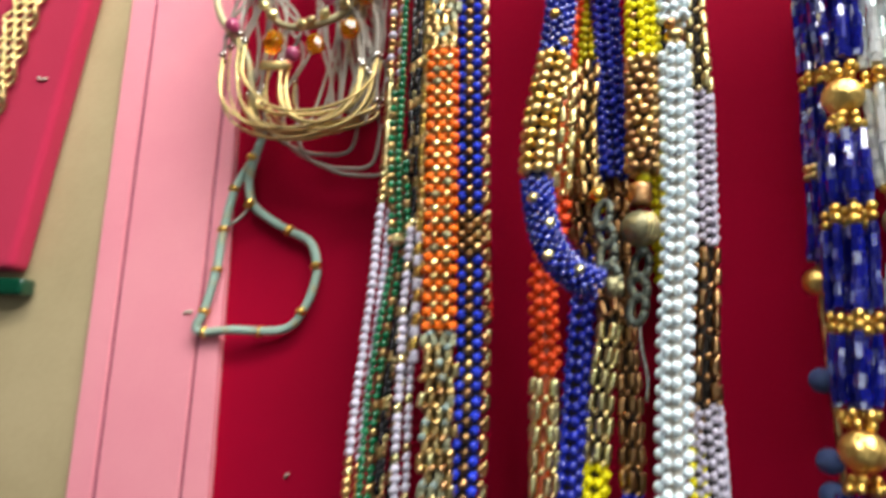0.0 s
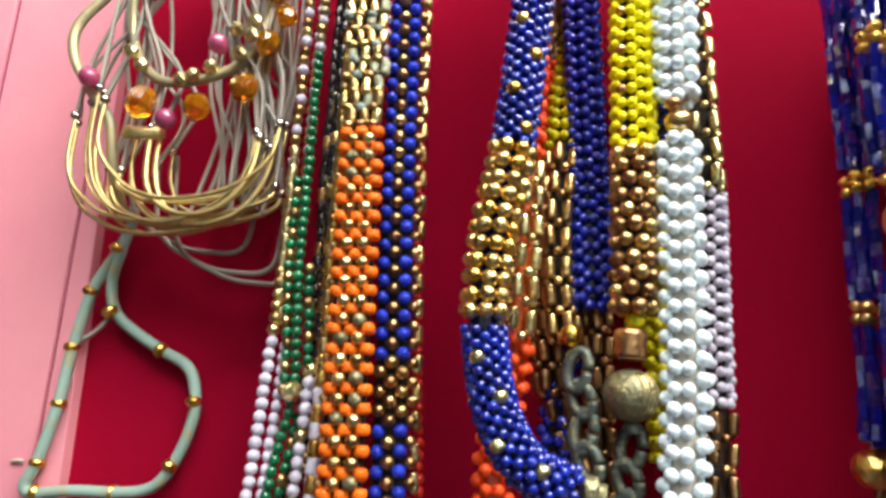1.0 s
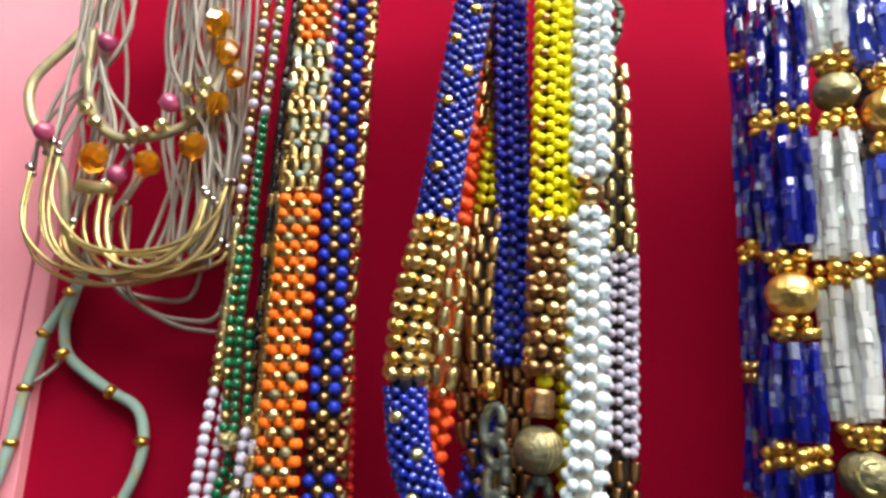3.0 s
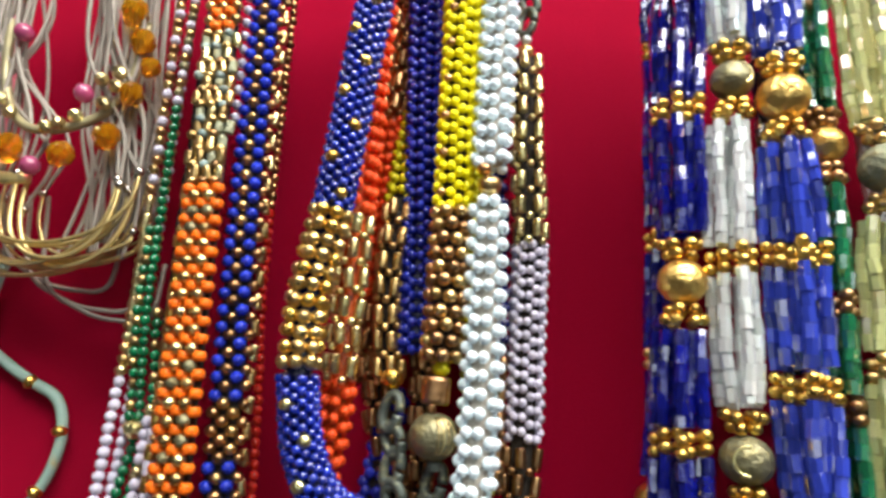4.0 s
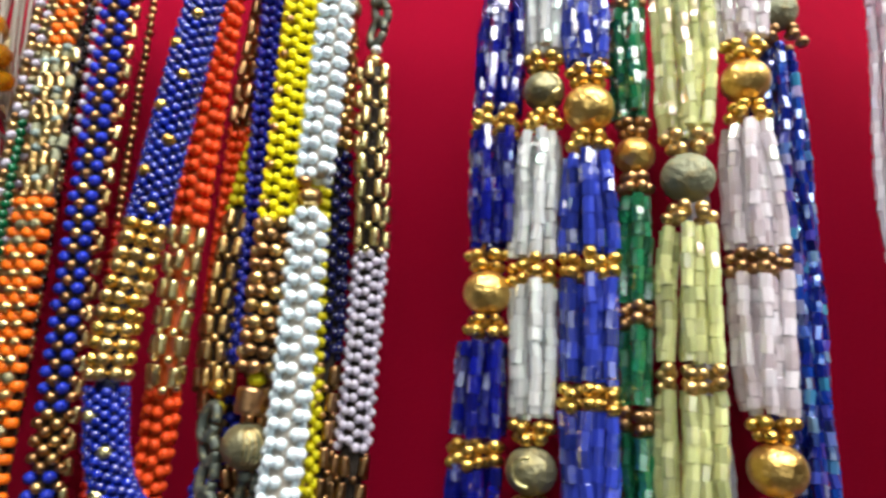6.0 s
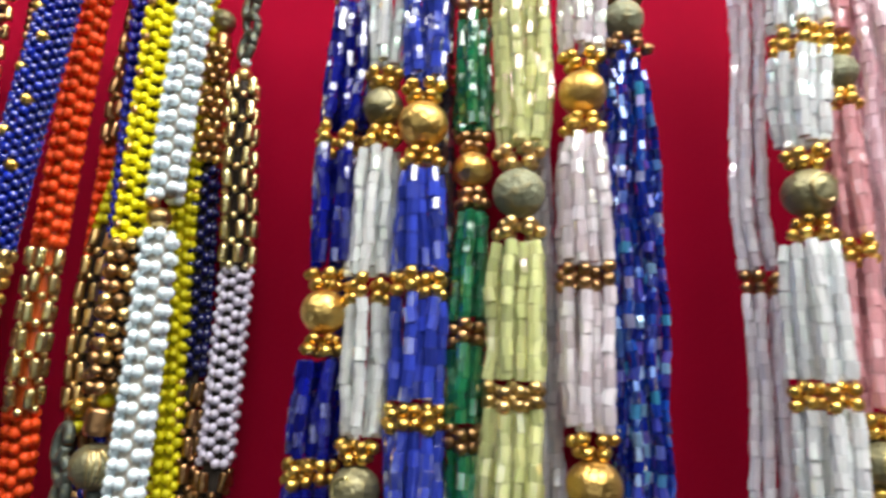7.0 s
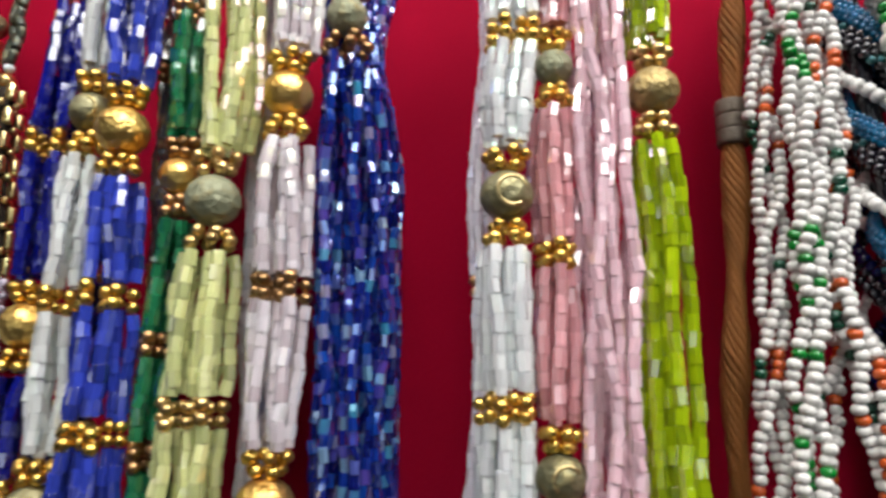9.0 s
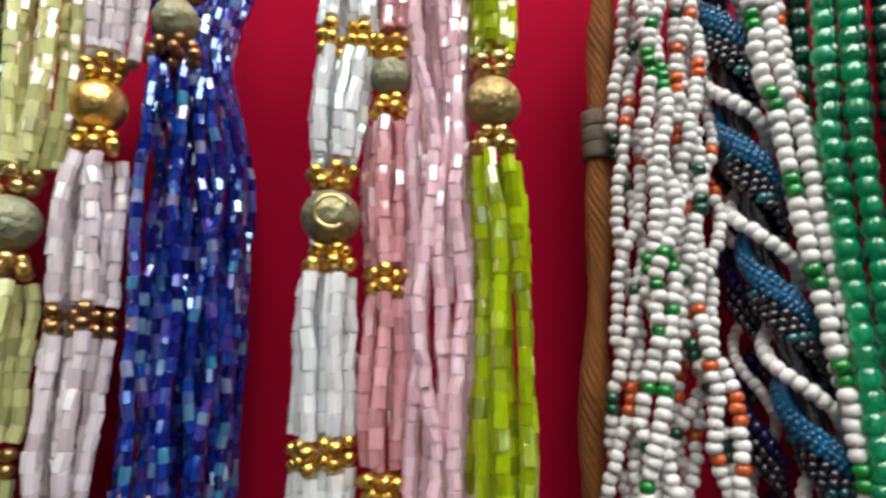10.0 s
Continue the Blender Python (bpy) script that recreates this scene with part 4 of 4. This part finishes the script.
tube("gilt_lilac_tube", [(6.8, 5, 33), (7.6, 5.5, 14), (8.4, 6.5, -3), (8.2, 7, -20), (7.6, 7, -44), (6.8, 6.5, -62), (6.2, 6, -76), (6.8, 6, -110)],
     [(-2.6, "bugle", "pale_gold"), (-44.4, "net", "lilac"), (-75.6, "bugle", "bronze"), (-200, "net", "lilac")], "pale lilac bead tube joined to gilt bugle beads", bead=1.72, radius=2.95, columns=6, core="gap_shade_core",
     ends=lambda th: (th.put("end_bead", "ball", "brass", (6.9, 5, 34.4), (0, 0, 1), 3.6, 3.6), th.put("white_tip", "round", "white", (7.0, 5, 37.4), (0, 0, 1), 2.3, 2.0)))
tube("rear_yellow_tube", [(-3.6, 5, 64), (-3.2, 5, 20), (-2.6, 4.5, -5), (-1.2, 4, -30), (-0.6, 4, -53)], [(-200, "net", "olive_yellow")], "yellow bead tube half hidden behind the white one", core="olive_yellow", bead=1.9, radius=2.35, columns=4)
tube("low_yellow_tube", [(1.5, 9, -66), (3.8, 7, -84), (4.2, 6, -110)], [(-82, "bugle", "bronze"), (-200, "net", "yellow")], "yellow bead tube end behind the white tube", bead=2.0, radius=2.2, columns=4)
tube("navy_dotted_tube", [(-0.4, 6, 41), (0.4, 6, 14), (1.5, 6, -12), (1.6, 6, -27), (1.5, 6, -52)],
     [(13.8, "stack", ("bronze", "brass"), 0.5), (-27.2, "net", "dark_navy", "gold"), (-200, "bugle", "bronze")], "navy bead tube with gold dots and bronze top", bead=2.0, radius=2.3, columns=4,
     ends=lambda th: (th.put("end_cap", "barrel", "copper", (0.1, 7, 43.2), (0, 0, 1), 4.2, 4.2), th.put("end_ball", "ball", "tarnish", (-0.1, 7, 48.6), (0, 0, 1), 5.6, 5.4)))


# ---- clasps and chain ----
def clasp(name, pts, label):
    th = Thing(name, pts[-1], label, "clasp")
    for (x, y, z), tall, lean in pts_to_links(pts):
        ring = [(x + 1.5 * math.cos(a) + lean * math.sin(a), y - 0.8 * math.cos(a), z + tall * math.sin(a)) for a in [2 * math.pi * i / 10 for i in range(11)]]
        th.mesh("link", wire("link", ring, 1.9, "verdigris", step=0.7, sides=7))
    return th.done()


def pts_to_links(pts):
    return [(p, 3.0 - 0.5 * (i % 2), 0.5 * (-1) ** i) for i, p in enumerate(pts)]


clasp("lobster_clasp", [(-15.4, -4, -39.5), (-14.8, -4, -44.0), (-14.6, -4, -48.6), (-14.0, -4.4, -53.0)], "tarnished grey green lobster clasp links")
clasp("lobster_clasp", [(-7.6, -3.6, -50.6), (-8.2, -3.4, -55.2), (-8.6, -3.2, -60.0)], "tarnished grey green clasp hanging below a ball")
clasp("lobster_clasp", [(7.0, 5, 41.4), (7.6, 5, 46.2), (7.2, 5, 51), (7.0, 5, 55.6), (6.9, 5, 60.2)], "tarnished clasp links above gilt bugles")
tail = Thing("tail_chain", (-7.4, -3, -79), "short pale chain tail below the clasp", "chain")
tail.mesh("chain", wire("chain", [(-8.4, -3, -62), (-8.0, -3, -68), (-7.0, -3, -74), (-7.4, -3, -79)], 1.0, "silver", sides=6))
tail.done()

# ---- first group of cut glass necklaces ----
cut_bundle("royal_blue_necklace", [(34.6, -10, 64), (34.0, -10, 45), (32.8, -10, 13.4), (32.0, -10, -16.7), (31.1, -10, -33), (30.6, -10, -50), (29.2, -10, -72), (28.2, -10, -98)], 8.6, 8, "cut_royal", "royal blue cut glass necklace with gold balls",
           balls=((47.2, 7.6, "gold_ball", None), (-16.7, 7.8, "gold_ball", None), (-86, 8.0, "gold_ball", None)), bands=((13.4, 2, "gold"), (-42, 2, "gold"), (-63, 2, "gold")), depth=6)


cut_bundle("rear_blue_necklace", [(34.2, 4, 64), (33.4, 4, 20), (32.2, 3, -10), (30.6, 2, -48)], 4.6, 4, "cut_royal", "royal blue cut glass strings with gilt beads behind", bands=((34, 2, "gold"), (-6, 2, "gold"), (-28.5, 2, "brass")), depth=3)


def rear_blue():
    th = Thing("stone_bead_string", (30.0, 4, -110), "gilt string with a gold ball and blue stone beads", "necklace", "thin strings of beads")
    th.put("gold_ball", "ball", "gold_ball", (30.2, 4.4, -52.2), (0, 0, 1), 6.4, 6.2)
    for z in (-73, -89, -95.5):
        th.put("stone_bead", "ball", "stone_blue", (29.0, 4, z), (0, 0, 1), 5.4, 5.2)
    string(th, [(30.4, 4, -47), (30.6, 4.6, -60), (31.0, 4, -80), (31.2, 4, -110)], 1.6, "brass", "bugle", 3.2, "bugle_bead")
    return th.done()


rear_blue()
cut_bundle("pearl_white_necklace", [(41.8, -13, 64), (41.4, -13, 42), (40.9, -13, 18), (39.9, -13, 0), (39.6, -13, -13.5), (39.2, -13, -28), (39.2, -13, -44), (38.8, -13, -92)], 7.6, 7, "cut_pearl", "pearly white cut glass necklace with tarnished crescent balls",
           balls=((18.0, 7.0, "tarnish", (0.06, -1.3, 1.4)), (-43.8, 7.6, "tarnish", (-0.1, 1.4, 4.8))), bands=((-13.4, 2, "gold"), (-70, 2, "gold")), depth=5)
cut_bundle("periwinkle_necklace", [(47.8, -15, 64), (47.8, -15, 41), (48.1, -15, 14), (48.1, -15, -2), (48.0, -15, -13), (47.8, -15, -33), (47.4, -15, -80)], 8.4, 8, "cut_periwinkle", "periwinkle blue cut glass necklace with a gold ball",
           balls=((13.8, 8.2, "gold_ball", None),), bands=((-12.8, 2, "gold"), (-33, 2, "gold"), (-62, 2, "gold")), depth=6)
cut_bundle("smoky_string_necklace", [(49.5, -5, 64), (49.6, -6, 45), (50.3, -6, 11), (51.4, -6, -20), (52.2, -6, -80)], 3.6, 3, "cut_smoke", "smoky dark glass strings with bronze beads",
           bands=((28, 2, "bronze"), (-8, 2, "bronze"), (-33, 2, "bronze")))
cut_bundle("dark_green_necklace", [(56.9, -11, 64), (56.4, -11, 44), (56.0, -11, 25), (56.2, -11, 7), (55.4, -11, -20), (55.2, -11, -80)], 6.0, 6, "cut_green", "dark green cut glass necklace with an antique gold ball",
           balls=((7.2, 6.6, "gold_ball", None),), bands=((37, 2, "bronze"), (-20, 2, "bronze"), (-36, 2, "bronze")), depth=5, gold="bronze")
cut_bundle("pale_lime_necklace", [(64.2, -13, 64), (64.4, -14, 44), (64.8, -14, 22), (63.8, -14, 2.2), (63.2, -14, -13), (62.8, -14, -30), (61.4, -14, -80)], 10.0, 9, "cut_pale_lime", "pale lime iridescent cut glass necklace with a grey ball",
           balls=((2.2, 8.4, "sage_ball", None),), bands=((-29.6, 2, "brass"),), depth=6.5, gold="brass")
cut_bundle("clear_glass_necklace", [(67.5, -6, 64), (67.5, -6, 12), (67.6, -6, -5), (68.8, -6, -24), (68.8, -6, -80)], 3.8, 4, "cut_clear", "colourless cut glass strings hanging behind")
cut_bundle("blush_necklace", [(75.0, -13, 64), (75.0, -13, 40), (74.3, -13, 19.8), (74.2, -13, 4), (74.2, -13, -11.3), (74.3, -13, -26), (74.6, -13, -42), (74.6, -13, -80)], 8.6, 8, "cut_blush", "blush pink cut glass necklace with gold balls",
           balls=((19.8, 7.8, "gold_ball", None), (-42, 8.2, "gold_ball", None)), bands=((-11.3, 2, "bronze"),), depth=6)
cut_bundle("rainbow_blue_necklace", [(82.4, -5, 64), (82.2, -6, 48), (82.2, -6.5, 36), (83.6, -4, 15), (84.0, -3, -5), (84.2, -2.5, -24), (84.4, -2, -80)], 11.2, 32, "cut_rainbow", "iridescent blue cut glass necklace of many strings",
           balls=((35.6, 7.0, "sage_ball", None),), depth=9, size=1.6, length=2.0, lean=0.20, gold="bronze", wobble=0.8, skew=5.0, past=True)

# ---- second group ----
cut_bundle("pale_lavender_necklace", [(107.6, 0, 64), (107.2, 0, 41), (105.4, 0, 18), (104.6, 0, 2), (105.6, 0, -9.6), (105.6, 0, -22), (103.8, 0, -80)], 5.2, 6, "cut_lavender", "pale lavender cut glass strings hanging behind",
           bands=((-9.6, 2, "bronze"),), depth=5)
cut_bundle("white_cut_necklace", [(110.4, -12, 64), (110.2, -12, 44), (110.0, -12, 29), (108.9, -12, 19), (108.8, -12, 9), (108.8, -12, 2.5), (108.6, -12, -4), (108.4, -12, -17), (108.4, -12, -28), (108.3, -12, -80)], 8.4, 8, "cut_white", "white cut glass necklace with a tarnished crescent ball",
           balls=((2.5, 8.0, "tarnish", (0.12, 0.4, 5.6)),), bands=((28.8, 2, "gold"), (-28.4, 2, "gold")), depth=6)
cut_bundle("salmon_necklace", [(116.4, -10, 64), (116.6, -10, 45), (116.4, -10, 24), (116.0, -10, 5), (116.3, -10, -6), (116.1, -10, -20), (115.9, -10, -38), (115.8, -10, -80)], 6.4, 6, "cut_salmon", "salmon pink cut glass necklace with tarnished balls",
           balls=((24.0, 6.0, "sage_ball", None), (-37.8, 7.2, "tarnish", (0.1, 0.6, 4.0))), bands=((-6.1, 2, "gold"),), depth=4.5)
cut_bundle("pink_necklace", [(122.6, -11, 64), (122.8, -11, 45), (123.0, -11, 20), (123.4, -11, 0), (123.4, -11, -20), (123.0, -11, -80)], 7.6, 12, "cut_pink", "rose pink cut glass necklace of many strings", size=1.8, length=2.2, lean=0.14, depth=7, fan=0.5, wobble=1.0)
cut_bundle("lime_necklace", [(131.4, -11, 64), (131.2, -11, 44), (131.0, -11, 26), (131.1, -11, 18.8), (131.0, -11, 12), (131.6, -11, -2), (131.6, -11, -18), (131.4, -11, -80)], 7.0, 8, "cut_lime", "bright lime cut glass necklace with an antique gold ball",
           balls=((18.8, 7.8, "dull_gold_ball", None),), depth=6, fan=0.35, gold="brass")


# ---- third group: rope, white strings, twisted teal rope, emerald beads ----
def brown_rope():
    th = Thing("brown_rope_necklace", (144.6, 6, -80), "twisted brown cord rope with a bound grey wrap", "necklace")
    centre = [(151.6, 6, 64), (150.4, 6, 45), (149.3, 6, 33), (148.4, 6, 21), (148.0, 6, 5), (146.4, 6, -13), (144.9, 6, -30), (144.6, 6, -80)]
    for k in range(11):
        pts = []
        for i in range(97):
            z = 64 - 1.5 * i
            c = along(centre, z)
            a = 2 * math.pi * (k / 11 + i * 1.5 / 20.0)
            r = 1.4 + 0.4 * math.sin(z * 0.21) + 0.25 * noise.noise(Vector((z * 0.15, k * 5.1, 0)))
            pts.append((c.x + r * math.cos(a), c.y + r * math.sin(a), z))
        th.mesh("cord", wire("cord", pts, 1.2, "brown_cord", step=1.0, sides=6))
    for k, z in enumerate((17.6, 20.2, 23.0)):
        th.put("wrap", "barrel", "wrap_thread", (148.4, 6, z), (0.03, 0, 1), 5.4, 3.0)
    return th.done()


brown_rope()


def white_strings():
    th = Thing("white_seed_necklace", (151, -3, -62), "white seed bead necklace speckled with green and rust beads", "necklace")

    def paint(spot, rope, k):
        """Coloured beads come in loose clusters that neighbouring strings share."""
        def pick(z, i):
            near = noise.noise(Vector((z * 0.13, rope * 5.3, 2.0))) > 0.08
            chance = noise.noise(Vector((i * 3.7 + 0.31, k * 9.1, rope * 4.7)))
            return spot if chance > (0.12 if near else 0.46) else "chalk"
        return pick

    ropes = [
        ([(156.4, -3, 64), (156.2, -3, 39), (155.6, -3.5, 20), (155.4, -3.5, 7), (154.0, -4, -8), (154.0, -4, -16), (152.2, -4, -25), (151.0, -3, -62)], 3, 1.55, "leaf_green", 60, 0.1),
        ([(155.6, 1, 64), (154.4, 1, 41), (151.8, 1, 28), (151.8, 1, 12), (151.2, 1, -1), (150.2, 0, -13), (148.8, 0, -25), (146.0, 0, -62)], 3, 1.7, "rust", 44, 0.6),
        ([(163.2, 0, 64), (162.2, 0, 41), (160.6, 0, 21), (160.0, 0, 3), (159.2, 0, -7), (160.4, -1, -15), (162.2, -1, -24), (165.6, -1, -62)], 3, 1.6, "rust", 52, 0.3),
        ([(164.8, 4, 64), (164.0, 4, 33), (164.0, 4, 14), (162.4, 4, -5), (160.6, 4, -17), (157.2, 4, -29), (154.8, 4, -62)], 3, 2.0, "rust", 48, 0.8),
    ]
    for rope, (centre, count, radius, spot, pitch, phase) in enumerate(ropes):
        for k in range(count):
            pts = []
            for i in range(43):
                z = 64 - 3.0 * i
                c = along(centre, z)
                a = 2 * math.pi * (phase + k / count + z / pitch) + 0.7 * noise.noise(Vector((z * 0.06, k * 3.1, pitch)))
                stray = 1.3 * noise.noise(Vector((z * 0.11, k * 7.7, rope * 3.3)))
                pts.append((c.x + radius * math.sin(a) + stray, c.y - radius * 0.8 * math.cos(a), z))
            colour = spot if k != 2 or rope == 0 else ("rust" if spot == "leaf_green" else "dark_emerald")
            string(th, pts, 2.3 if rope in (0, 2) else 2.05, paint(colour, rope, k), "seed_round", 1.6, "seed_bead", front=centre[1][1] < 1, jitter=0.12)
    return th.done()


white_strings()


def right_white_strings():
    th = Thing("white_green_necklace", (182, -3, -62), "white and green seed bead strings crossing a teal rope", "necklace")
    for k, (dx, dy) in enumerate(((0, 0), (2.9, 0.4), (1.2, 2.6), (5.0, 2.6))):
        pts = [(170.6 + dx, -2 + dy, 64), (171.4 + dx, -2 + dy, 39), (172.2 + dx, -2 + dy, 27), (174.0 + dx, -2 + dy, 18), (174.8 + dx, -2 + dy, 8), (176.0 + dx, -2 + dy, -3), (177.4 + dx, -2 + dy, -14), (178.6 + dx, -2 + dy, -24), (181 + dx, -2 + dy, -62)]
        string(th, pts, 2.6, lambda z, i, k=k: (("leaf_green" if k < 3 else "rust") if (i + 5 * k) % 7 < 2 and (i * 3 // 7 + k) % 3 == 0 else "chalk"), "seed_round", 1.95, "seed_bead", jitter=0.1)
    return th.done()


right_white_strings()


def teal_rope():
    th = Thing("teal_rope_necklace", (180, 6, -62), "twisted rope of teal cord with black and white bead strings", "necklace")
    centre = [(167.4, 4, 64), (168.8, 4, 40), (170.6, 4, 15), (173.2, 4, -8), (177.0, 4, -30), (181.0, 4, -62)]

    def twist(phase, radius):
        pts = []
        for i in range(85):
            z = 64 - 1.5 * i
            c = along(centre, z)
            a = 2 * math.pi * (phase + i * 1.5 / 21.7)
            pts.append((c.x + radius * math.sin(a), c.y - radius * math.cos(a), z))
        return pts

    # added black filler: gives the gaps between the strings their shade
    th.mesh("dark_gap_cord", wire("dark_gap_cord", centre, 3.8, "oil_black", sides=16))
    th.mesh("teal_cord", wire("teal_cord", twist(0.71, 2.9), 2.7, "teal_cord", step=0.8, sides=12))
    for phase, out in ((0.64, 3.7), (0.69, 4.0), (0.74, 4.0), (0.79, 3.7)):
        string(th, twist(phase, out), 1.25, "teal_cord", "round", 1.05, "teal_bead", front=False)
    for phase in (0.40, 0.48, 0.56):
        string(th, twist(phase, 3.2), 1.9, lambda z, i: "oil_black" if i % 6 else "oil_teal", "round", 1.6, "black_bead", front=phase == 0.48)
    string(th, twist(0.065, 3.7), 2.3, "chalk", "seed", 1.75, "white_bead")
    return th.done()


def rear_rope():
    """A second rope behind, in the shade of the first."""
    th = Thing("dark_rope_necklace", (173, 12, -62), "dark rope of black beads with a grey white bead string", "necklace")
    centre = [(168.4, 10, 64), (169.0, 10, 30), (170.4, 10, 3), (170.8, 10, -19), (173, 12, -62)]
    for k, (phase, mat, size) in enumerate(((0.08, "chalk", 1.8), (0.50, "oil_black", 1.8), (0.62, "oil_black", 1.8), (0.75, "dark_navy", 2.4))):
        pts = []
        for i in range(85):
            z = 64 - 1.5 * i
            c = along(centre, z)
            a = 2 * math.pi * (phase + i * 1.5 / 21.7)
            pts.append((c.x + 2.4 * math.sin(a), c.y - 2.4 * math.cos(a), z))
        string(th, pts, size, mat, "seed", 1.5, "rope_bead", front=k == 0)
    return th.done()


rear_rope()
teal_rope()


def emerald_strings(name, x, y, mat, label, n, size):
    th = Thing(name, (x, y, -62), label, "necklace", "emerald glass necklaces")
    for k in range(n):
        dx = k * size * 1.22
        string(th, [(x + 2.0 + dx, y, 64), (x + dx, y, 36), (x - 1.4 + dx, y - 0.6 * (k % 2), 14), (x - 1.0 + dx, y, -6), (x - 0.6 + dx, y, -28), (x + dx, y, -62)], size, mat, "seed", size * 0.90, "glass_bead")
    return th.done()


emerald_strings("emerald_necklace", 181.4, -3, "emerald", "bright emerald green glass bead strings", 2, 3.3)
# shade is put into the beads' colour; extra strings keep the background dark
emerald_strings("shade_emerald_necklace", 182.0, 6, "dark_emerald", "dark green glass bead strings, their shade put into the colour", 9, 3.8)
